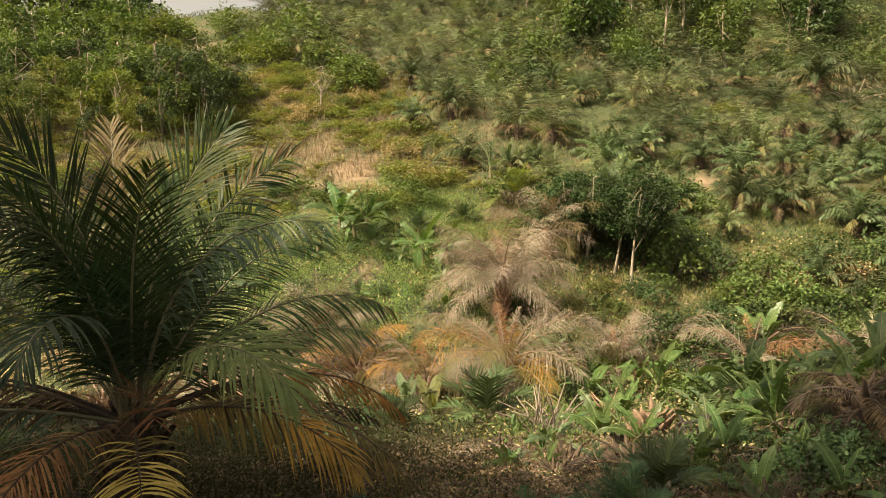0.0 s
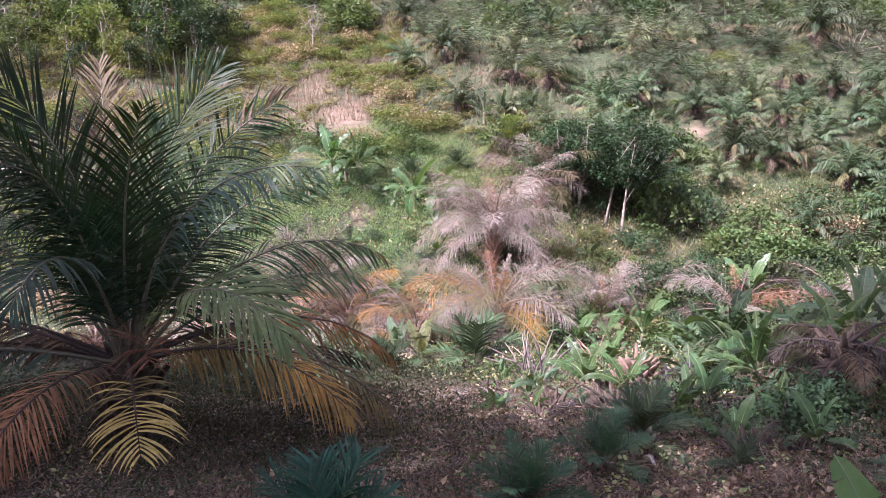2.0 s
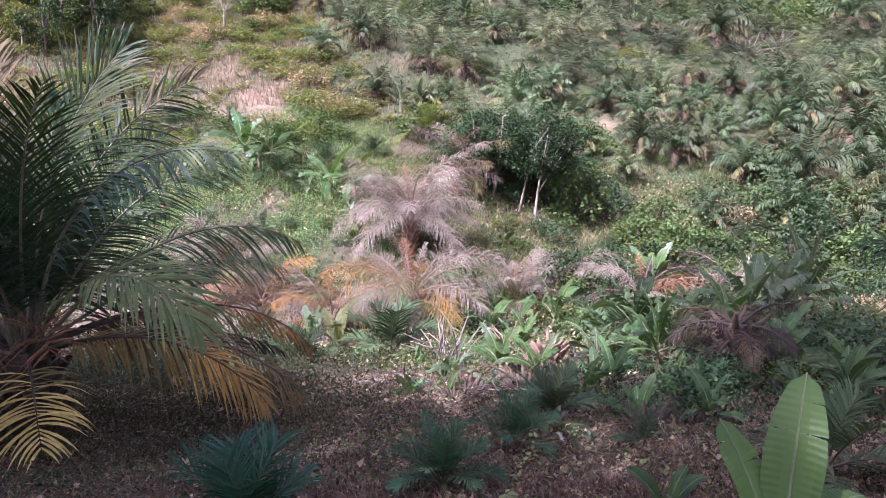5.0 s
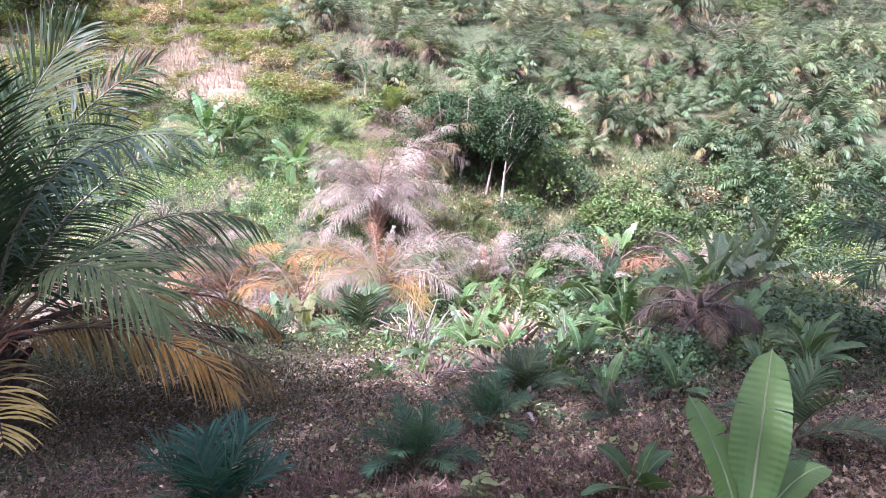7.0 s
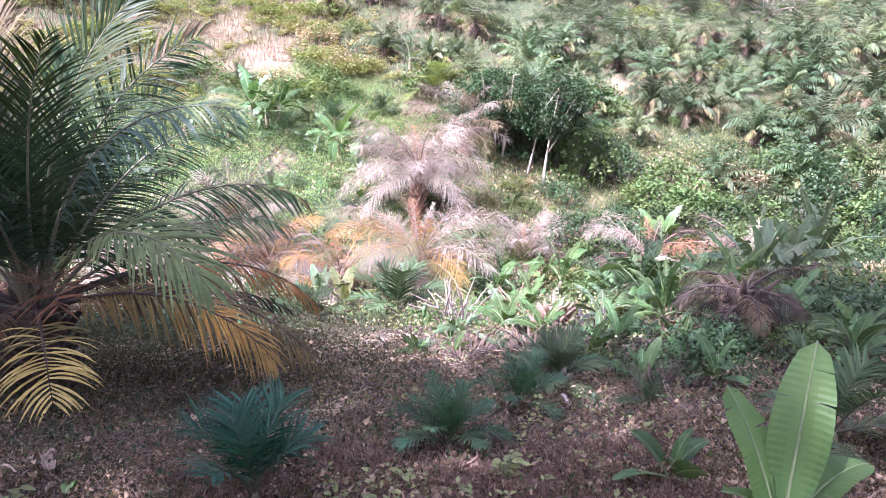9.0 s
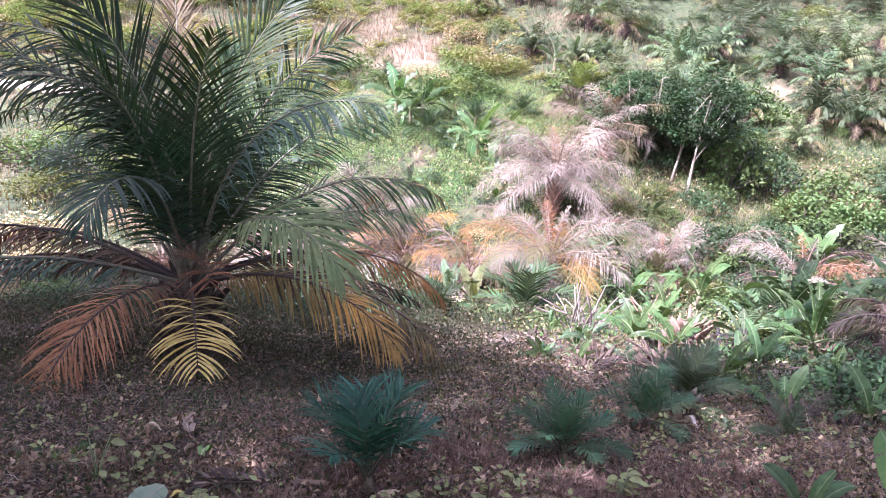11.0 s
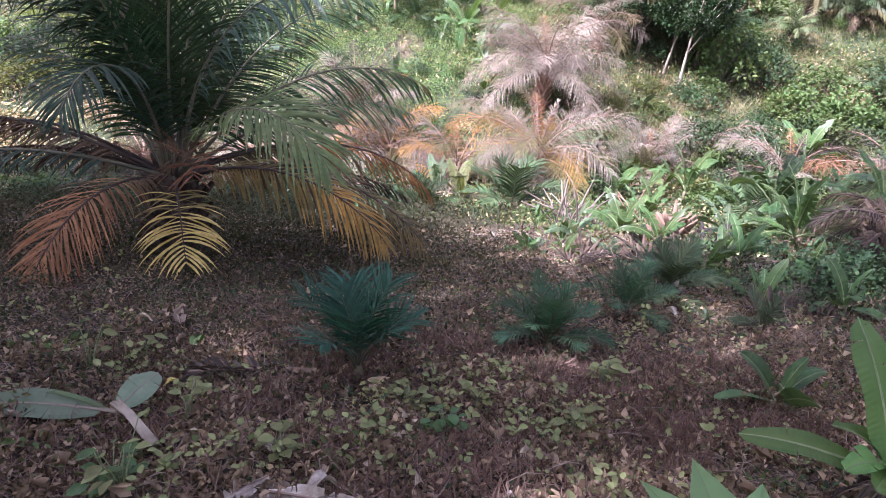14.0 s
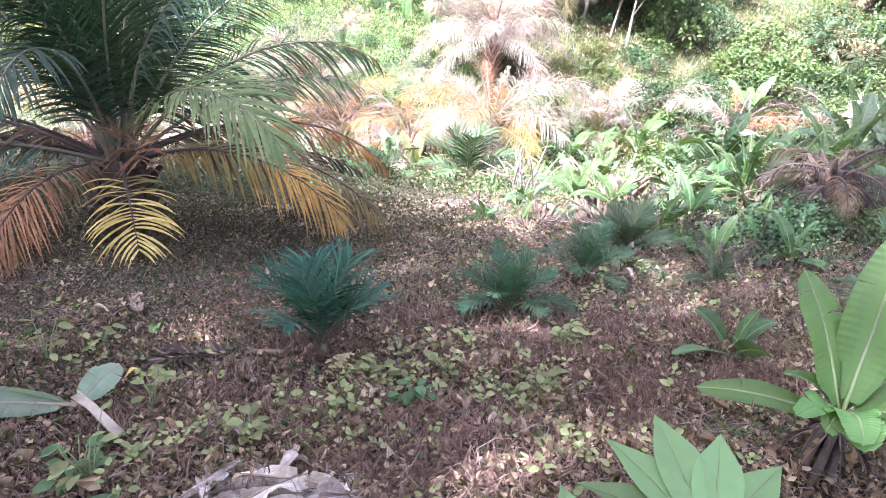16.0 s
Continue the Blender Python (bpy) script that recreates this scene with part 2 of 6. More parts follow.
CREEPER = leaf_material("creeper", (0.095, 0.17, 0.055), (0.18, 0.265, 0.095), (0.19, 0.22, 0.09), 0.30, 0.65, 0.3, gloss=0.05)
# dull weed green, darkened with the large palm's shade
WEED_SHADED = leaf_material("dull_weed_shaded", (0.026, 0.032, 0.018), (0.080, 0.082, 0.044), (0.060, 0.048, 0.032), 1.5, 0.6, 0.3, gloss=0.08)
WEED = leaf_material("weed", (0.11, 0.135, 0.055), (0.20, 0.225, 0.10), (0.25, 0.235, 0.11), 1.5, 0.5, 0.35)
LITTER = leaf_material("dry_leaf", (0.045, 0.030, 0.018), (0.54, 0.41, 0.27), (0.22, 0.155, 0.10), 2.0, 0.85, 0.15, 1.2)
LITTER_PALE = leaf_material("pale_dry_leaf", (0.30, 0.235, 0.165), (0.54, 0.45, 0.35), (0.24, 0.165, 0.105), 3.0, 0.85, 0.15)
DRY_STEM = leaf_material("dry_stem", (0.095, 0.060, 0.050), (0.34, 0.235, 0.185), (0.18, 0.115, 0.09), 1.2, 0.8, 0.15)
GRASS_DRY = leaf_material("dry_grass", (0.20, 0.155, 0.105), (0.34, 0.275, 0.19), (0.24, 0.175, 0.12), 0.3, 0.8, 0.25)
CASSAVA = leaf_material("cassava", (0.115, 0.195, 0.080), (0.16, 0.24, 0.105), (0.135, 0.215, 0.088), 1.5, 0.5, 0.3, mottle=0.05)
WHITE_DRY = leaf_material("bleached_leaf", (0.29, 0.25, 0.22), (0.52, 0.465, 0.42), (0.17, 0.13, 0.10), 5.0, 0.85, 0.15)
ROAD_DIRT = solid_material("road_dirt", (0.50, 0.40, 0.30), (0.62, 0.53, 0.43), 0.8, 0.95, 0.4)


# ---- mesh building ----
class Geo:
    def __init__(self):
        self.v, self.f, self.m = [], [], []

    def face(self, pts, mat=0):
        n = len(self.v)
        self.v.extend(tuple(p) for p in pts)
        self.f.append(tuple(range(n, n + len(pts))))
        self.m.append(mat)

    def strip(self, left, right, mat=0):
        """A ribbon between two lines of equal length."""
        n, k = len(self.v), len(left)
        self.v.extend(tuple(p) for p in left)
        self.v.extend(tuple(p) for p in right)
        for i in range(k - 1):
            self.f.append((n + i, n + i + 1, n + k + i + 1, n + k + i))
            self.m.append(mat)

    def tube(self, path, radii, sides=5, mat=0):
        n = len(self.v)
        up = Vector((0.31, 0.17, 0.93))
        for i, p in enumerate(path):
            d = (path[min(i + 1, len(path) - 1)] - path[max(i - 1, 0)]).normalized()
            a = d.cross(up)
            if a.length < 0.05:
                a = d.cross(Vector((1, 0, 0)))
            a.normalize()
            b = d.cross(a)
            for s in range(sides):
                w = 2 * math.pi * s / sides
                self.v.append(tuple(p + (a * math.cos(w) + b * math.sin(w)) * radii[i]))
        for i in range(len(path) - 1):
            for s in range(sides):
                q = (s + 1) % sides
                self.f.append((n + i * sides + s, n + i * sides + q, n + (i + 1) * sides + q, n + (i + 1) * sides + s))
                self.m.append(mat)
        self.f.append(tuple(n + (len(path) - 1) * sides + s for s in range(sides)))
        self.m.append(mat)

    def mesh(self, name, mats, smooth_shade=True):
        me = bpy.data.meshes.new(name)
        me.from_pydata(self.v, [], self.f)
        for x in mats:
            me.materials.append(x)
        me.polygons.foreach_set("material_index", self.m)
        me.polygons.foreach_set("use_smooth", [smooth_shade] * len(self.f))
        me.update()
        return me


def part(name, geo, mats, parent=None, label=""):
    ob = new(name, geo.mesh(name, mats if isinstance(mats, (list, tuple)) else [mats]))
    if parent:
        ob.parent = parent
    return tagged(ob, label)


def ribbed(name, rib, geo, mats, parent, label="", rib_label=""):
    """A leaf or frond whose rib (the second material) is a part of its own under it."""
    halves = (Geo(), Geo())
    maps = ({}, {})
    for face, m in zip(geo.f, geo.m):
        k = 1 if m == 1 else 0
        for i in face:
            if i not in maps[k]:
                maps[k][i] = len(halves[k].v)
                halves[k].v.append(geo.v[i])
        halves[k].f.append(tuple(maps[k][i] for i in face))
        halves[k].m.append(0 if k else m)
    ob = part(name, halves[0], mats, parent, label)
    part(rib, halves[1], mats[1], ob, rib_label)
    return ob


def thing(name, x, y, z, label, category, group="", turn=0.0, size=1.0):
    ob = new(name)
    ob.empty_display_size = 0.2
    ob.matrix_world = Matrix.LocRotScale((x, y, z), Euler((0, 0, radians(turn))), (size, size, size))
    return tagged(ob, label, category, group)


def stuff(name, geo, mats, label, category):
    return tagged(part(name, geo, mats), label, category, kind="stuff")


def joined(name, first, spots, label, category):
    """Copies of a thing joined into one object: spots of x, y, size, height and turn."""
    g, mats = Geo(), []
    for piece in first.children:
        if piece.name.startswith(("trunk", "stem")):
            continue
        co = np.array([v.co[:] for v in piece.data.vertices]) + np.array(piece.location)
        faces = [tuple(p.vertices) for p in piece.data.polygons]
        index = [p.material_index + len(mats) for p in piece.data.polygons]
        mats += list(piece.data.materials)
        for x, y, size, tall, turn in spots:
            c, s = math.cos(radians(turn)) * size, math.sin(radians(turn)) * size
            n = len(g.v)
            at = co @ np.array(((c, s, 0), (-s, c, 0), (0, 0, tall))) + np.array((x, y, height(x, y) - 0.05))
            g.v.extend(map(tuple, at.tolist()))
            g.f.extend(tuple(i + n for i in f) for f in faces)
            g.m.extend(index)
    return stuff(name, g, mats, label, category)


def rnd(a, b):
    return random.uniform(a, b)


# ---- the land ----
def smooth(a, b, v):
    u = min(1.0, max(0.0, (v - a) / (b - a)))
    return u * u * (3 - 2 * u)


def ramp(v, k):
    return v if v > 30 * k else k * math.log1p(math.exp(max(-40.0, v / k)))


def height(x, y):
    v = y - 0.1 * x
    z = -0.30 * v + 0.32 * ramp(v - 16.5, 1.3) + 0.40 * ramp(v - 22, 1.6)
    crest = 86 + 0.8 * max(0.0, x + 27) + 0.5 * max(0.0, -x - 36)
    z -= 0.7 * ramp(v - crest, 4.0)
    far = smooth(24, 40, v)
    z += far * (0.5 * math.sin(0.22 * x + 0.6) * math.sin(0.19 * y) + 0.22 * math.sin(0.61 * x + 0.28 * y))
    z += far * 0.06 * max(0.0, x - 10)
    z += 0.05 * math.sin(1.3 * x + 0.5) * math.sin(1.1 * y + 1.0) + 0.03 * math.sin(2.9 * x - 1.7 * y)
    return z - 0.26 * ramp(-y - 1.5, 0.8)


def lay(x, y):
    """The ground's height with its small lumps."""
    near = 1 - smooth(8, 14, y) if y > -2 else 0.0
    z = height(x, y)
    z += near * (0.11 * noise.noise(Vector((x * 1.9, y * 1.9, 0.3))) + 0.085 * noise.noise(Vector((x * 5.0, y * 5.0, 4.0))) + 0.03 * noise.noise(Vector((x * 10.0, y * 10.0, 6.0))))
    return z + 0.1 * (1 - near) * noise.noise(Vector((x * 0.7, y * 0.7, 2.0)))


def spread(limits):
    """Uneven grid lines: (from, to, step) runs joined."""
    out = []
    for a, b, step in limits:
        k = max(1, round((b - a) / step))
        out += [a + (b - a) * i / k for i in range(k)]
    return out + [limits[-1][1]]


def blob(x, y, cx, cy, rx, ry):
    return max(0.0, 1.0 - ((x - cx) / rx) ** 2 - ((y - cy) / ry) ** 2)


def bare(x, y):
    """How bare the clay lies here."""
    b = max(1.0 * blob(x, y, -5.6, 37.4, 4.0, 3.2), 0.7 * blob(x, y, -8.0, 41.3, 2.2, 4.0), 0.22 * blob(x, y, -11, 41, 12, 12), 0.8 * blob(x, y, -3.0, 27.5, 0.85, 1.23), 0.6 * blob(x, y, 2.3, 32.0, 0.9, 2.6), 0.6 * blob(x, y, -9.4, 36.0, 2.2, 1.8))
    b = max(b, 1.0 * blob(x, y, 13.5, 32.6, 1.1, 3.2), 1.1 * blob(x, y, 13.8, 36.7, 1.3, 1.2), 1.1 * blob(x, y, 26.4, 44.2, 2.4, 1.6), 0.5 * blob(x, y, 4.28, 23.44, 4.75, 2.57), 0.6 * blob(x, y, 8.6, 26.0, 2.4, 1.6))
    return b * (0.75 + 0.9 * noise.noise(Vector((x * 0.55, y * 0.55, 7.0))) + 0.6 * noise.noise(Vector((x * 1.7, y * 1.7, 3.0))))


def greenness(x, y):
    return smooth(11, 22, y - 0.1 * x) if y > 0 else 0.3


def build_ground():
    xs = spread([(-420, -90, 22), (-90, -40, 4), (-40, -7, 1.0), (-7, -2.5, 0.15), (-2.5, 2.8, 0.06), (2.8, 7, 0.15), (7, 40, 1.0), (40, 110, 4), (110, 420, 22)])
    ys = spread([(-160, -20, 10), (-20, -2, 1.5), (-2, 0.3, 0.2), (0.3, 4, 0.06), (4, 10, 0.15), (10, 60, 0.7), (60, 120, 2.5), (120, 700, 25)])
    g = Geo()
    zones = []
    for y in ys:
        for x in xs:
            g.v.append((x, y, lay(x, y)))
            zones += [bare(x, y), greenness(x, y), 0.0, 1.0]
    w = len(xs)
    for j in range(len(ys) - 1):
        for i in range(w - 1):
            g.f.append((j * w + i, j * w + i + 1, (j + 1) * w + i + 1, (j + 1) * w + i))
    g.m = [0] * len(g.f)
    ob = part("ground", g, ground_material())
    a = ob.data.color_attributes.new("zone", "FLOAT_COLOR", "POINT")
    a.data.foreach_set("color", zones)
    tagged(ob, "steep valley slope of brown leaf litter, weeds and clay", "ground", kind="structure")


build_ground()


def build_road():
    g = Geo()
    left, right = [], []
    for i in range(24):
        x = -44 + i * 1.2
        y = 29.7 + 0.05 * (x + 19) + 0.5 * math.sin(0.2 * x)
        z = height(x, y + 0.2)
        left.append((x, y - 0.45, z + 0.0))
        right.append((x, y + 0.4, z + 0.03))
    g.strip(left, right)
    low = [(p[0], p[1] - 0.1, p[2] - 0.6) for p in left]
    g.strip(low, left)
    tagged(part("road", g, ROAD_DIRT), "pale dusty dirt track cut into the hillside", "road", kind="structure")


build_road()


# ---- palms ----
def frond(g, length, pairs, leaf, width, azimuth, rise, droop, sag=0.5, ruffle=0.35, start=0.16, twist=0.0, segs=3, thick=0.028, bow=0.0, steps=14, lead=26, hang=0.0, turns_at=9.0, roll=0.0):
    """One pinnate frond from the origin: the rachis bends down by droop degrees; leaflets stand off it in a loose V and sag."""
    pts, p = [], Vector((0, 0, 0))
    for i in range(steps + 1):
        s = i / steps
        e = radians(rise - droop * s ** 1.5)
        a = radians(azimuth + bow * s)
        pts.append(p.copy())
        p = p + Vector((math.cos(a) * math.cos(e), math.sin(a) * math.cos(e), math.sin(e))) * (length / steps)
    g.tube(pts, [thick * (1.25 - 1.1 * i / steps) for i in range(steps + 1)], 4 if steps > 8 else 3, 1)
    for i in range(pairs):
        s = start + (1 - start) * (i + rnd(-0.3, 0.3)) / pairs
        s = min(0.995, max(0.02, s))
        k = min(steps - 1, int(s * steps))
        q = pts[k].lerp(pts[k + 1], s * steps - k)
        t = (pts[k + 1] - pts[k]).normalized()
        side = t.cross(Vector((0, 0, 1)))
        if side.length < 0.1:
            side = Vector((math.sin(radians(azimuth)), -math.cos(radians(azimuth)), 0))
        side.normalize()
        if roll:
            side = Matrix.Rotation(radians(roll), 3, t) @ side
        up = side.cross(t).normalized()
        u = (s - start) / (1 - start)
        size = leaf * (0.38 + 0.72 * math.sin(math.pi * (0.12 + 0.72 * u)) - 0.42 * max(0, u - 0.75) / 0.25 * 0.9) * rnd(0.85, 1.1)
        fwd = radians(lead + 27 * u * u + rnd(-7, 7))
        for sgn in (-1, 1):
            tilt = radians(18 - hang + twist * sgn + rnd(-1, 1) * 57 * ruffle)
            d = (side * sgn * math.cos(tilt) + up * math.sin(tilt)) * math.cos(fwd) + t * math.sin(fwd)
            d.normalize()
            across = d.cross(up * math.cos(tilt) - side * sgn * math.sin(tilt)).normalized()
            across = (across + Vector((rnd(-.2, .2), rnd(-.2, .2), rnd(-.2, .2)))).normalized()
            wdt = width * rnd(0.8, 1.15)
            a_line, b_line = [], []
            c = q.copy()
            for j in range(segs + 1):
                r = j / segs
                h = wdt * 0.5 * (0.55 + 0.9 * r if r < 0.4 else max(0.06, 0.95 - 0.9 * ((r - 0.4) / 0.6) ** 1.6))
                a_line.append(c + across * h)
                b_line.append(c - across * h)
                d = (d + Vector((0, 0, -1)) * sag * (0.35 + r) / segs * 1.6).normalized()
                c = c + d * (size / segs)
            g.strip(a_line, b_line, 2 if u + rnd(-0.18, 0.18) > turns_at else 0)


def trunk_geo(h, r0, r1, lean=0.0):
    """A stump of old leaf bases: a ragged tapered column."""
    g = Geo()
    path = [Vector((lean * (i / 6) ** 1.5, 0, -0.25 + (h + 0.25) * i / 6)) for i in range(7)]
    g.tube(path, [r0 + (r1 - r0) * i / 6 for i in range(7)], 10)
    k = int(18 + 26 * h)
    for i in range(k):
        a, z = i * 2.399, -0.05 + h * (i + 0.5) / k
        r = r0 + (r1 - r0) * z / max(h, 0.1)
        o = Vector((math.cos(a) * r * 0.85 + lean * max(0.0, z / h) ** 1.5, math.sin(a) * r * 0.85, z))
        d = Vector((math.cos(a), math.sin(a), 1.2)).normalized()
        g.tube([o, o + d * 0.16, o + d * rnd(0.24, 0.42)], [0.055, 0.045, 0.02], 4)
    return g


def far_palm(name, label, fronds, length, trunk_h, dead, mat, pairs=19, seed=1, yellow=2, segs=2):
    """A young oil palm: a rosette of arching fronds whose leaflets hang to both sides, over a skirt of dead ones."""
    random.seed(seed)
    ob = thing(name, 0, 0, 0, label, "palm tree")
    part("trunk", trunk_geo(trunk_h, 0.34, 0.26), PALM_TRUNK, ob)
    g = Geo()
    for i in range(fronds):
        u = (i + 0.5) / fronds
        frond(g, length * rnd(0.78, 1.12), pairs, length * 0.20, length * (0.028 if segs > 1 else 0.044), i * 137.5 + rnd(-20, 20), 88 - 66 * u + rnd(-7, 7), 50 + 62 * u + rnd(-10, 22), 1.0, 0.26, 0.10, segs=segs, thick=0.026, bow=rnd(-25, 25), steps=6, lead=42, hang=16 + 40 * u, turns_at=-1 if i >= fronds - yellow else 9)
    crown = part("crown", g, [mat, RACHIS, PALM_FADED], ob)
    crown.location = (0, 0, trunk_h)
    if dead:
        g = Geo()
        for i in range(dead):
            frond(g, length * rnd(0.5, 0.8), 12, length * 0.17, length * 0.034, i * 360 / dead + rnd(-25, 25), rnd(-15, 12), rnd(60, 85), 1.2, 0.4, 0.2, segs=1, thick=0.03, steps=6)
        skirt = part("dead_skirt", g, [PALM_TAN, PALM_BROWN], ob, "drooping dry brown fronds")
        skirt.location = (0, 0, trunk_h - 0.05)
    return ob


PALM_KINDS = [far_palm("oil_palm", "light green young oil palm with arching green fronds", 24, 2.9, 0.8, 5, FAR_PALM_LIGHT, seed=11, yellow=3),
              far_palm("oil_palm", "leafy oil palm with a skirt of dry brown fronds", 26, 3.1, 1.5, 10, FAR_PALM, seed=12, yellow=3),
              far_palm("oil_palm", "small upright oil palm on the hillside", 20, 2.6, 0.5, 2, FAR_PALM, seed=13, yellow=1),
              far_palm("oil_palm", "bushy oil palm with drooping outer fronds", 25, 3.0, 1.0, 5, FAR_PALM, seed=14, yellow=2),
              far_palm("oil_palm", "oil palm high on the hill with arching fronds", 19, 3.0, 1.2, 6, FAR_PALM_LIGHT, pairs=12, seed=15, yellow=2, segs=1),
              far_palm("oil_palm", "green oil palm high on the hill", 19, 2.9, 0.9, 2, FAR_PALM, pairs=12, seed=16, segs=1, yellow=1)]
random.seed(5)
palm_spots = []


def stand_palm(x, y, kind, size, turn=None, dz=-0.05):
    palm_spots.append((x, y, size))
    t = rnd(0, 360) if turn is None else turn
    ob = PALM_KINDS[kind]
    m = Matrix.LocRotScale((x, y, height(x, y) + dz), Euler((rnd(-.06, .06), rnd(-.06, .06), radians(t))), None)
    if ob.get("stands"):
        ob = copy_thing(ob, m)
    else:
        ob["stands"] = 1
        ob.matrix_world = m
    ob.scale = (size * 0.98, size * 0.98, size * 0.98)
    tagged(ob, group="oil palms on the far slope")
    return ob


# palms that can be told apart, from the far bank up the hill
stand_palm(26.21, 48.57, 1, 1.05)
stand_palm(18.20, 40.15, 0, 0.75)
stand_palm(15.37, 35.71, 1, 0.63)
stand_palm(15.98, 32.61, 3, 0.70)
stand_palm(12.88, 30.97, 0, 0.56)
stand_palm(24.74, 36.43, 3, 0.95)
stand_palm(26.63, 33.71, 1, 0.92)
stand_palm(21.71, 30.74, 3, 0.94)
stand_palm(14.95, 27.14, 2, 0.72)
stand_palm(18.70, 30.83, 3, 0.67)
stand_palm(19.47, 34.85, 2, 0.77)
stand_palm(11.51, 39.65, 1, 0.58)
stand_palm(14.22, 38.25, 3, 0.64)
stand_palm(8.68, 38.93, 0, 0.60)
stand_palm(8.20, 52.26, 1, 0.60)
stand_palm(9.81, 48.61, 1, 0.58)
stand_palm(33.19, 54.34, 0, 0.97)
stand_palm(38.84, 52.00, 1, 1.02)
stand_palm(37.03, 55.24, 0, 0.89)
stand_palm(-1.77, 43.46, 1, 0.57)
stand_palm(0.58, 44.69, 1, 0.66)
stand_palm(-2.13, 51.43, 1, 0.73)
stand_palm(4.00, 41.35, 1, 0.56)
stand_palm(1.31, 38.03, 2, 0.82)
stand_palm(9.51, 29.83, 3, 0.66)
for px, py, pk, ps in ((27.2, 32.4, 3, 0.9), (24.6, 30.0, 1, 0.8), (22.2, 28.0, 0, 0.75), (29.5, 35.0, 0, 0.9), (18.6, 27.2, 3, 0.7), (16.2, 25.4, 2, 0.7), (25.8, 27.4, 1, 0.8), (20.6, 25.2, 3, 0.65)):
    stand_palm(px, py, pk, ps)


def plantation():
    """The rest of the planting: loose contour rows up the hill."""
    random.seed(21)
    row = 32.0
    while row < 96:
        x = -45.0
        step = 2.4 if row < 50 else 2.9
        while x < 75:
            x += step * rnd(0.75, 1.3)
            y = row + 0.1 * x + rnd(-0.9, 0.9)
            left_edge = 4.4 - 0.35 * (row - 33) if row < 46 else max(-24.0, -0.2 - 0.95 * (row - 46))
            if x < left_edge or abs(x) > 0.85 * y + 4 or y < 29:
                continue
            if any((x - a) ** 2 + (y - b) ** 2 < (1.2 * c + 0.35) ** 2 for a, b, c in palm_spots):
                continue
            if bare(x, y) > 0.3 or rnd(0, 1) < 0.07 or (y > 66 and -0.39 < x / y < -0.25):
                continue
            kind, size = random.choice((0, 1, 2, 3, 3, 0) if row < 38 else (4, 5, 5)), rnd(0.50, 0.88) * (1.15 if row > 52 else 1.0)
            if row < 43:
                stand_palm(x, y, kind, size)
            else:
                far_spots.append((x, y, kind, size, rnd(0, 360)))
        row += step * 0.80


far_spots = []
plantation()


def far_grove():
    """The palms past counting near the top of the hill, joined."""
    for kind, label in ((4, "light green oil palms in rows high on the hill"), (5, "green oil palms in rows high on the hill")):
        joined("palm_grove", PALM_KINDS[kind], [(x, y, q, q, a) for x, y, k, q, a in far_spots if k == kind], label, "palm trees")


far_grove()


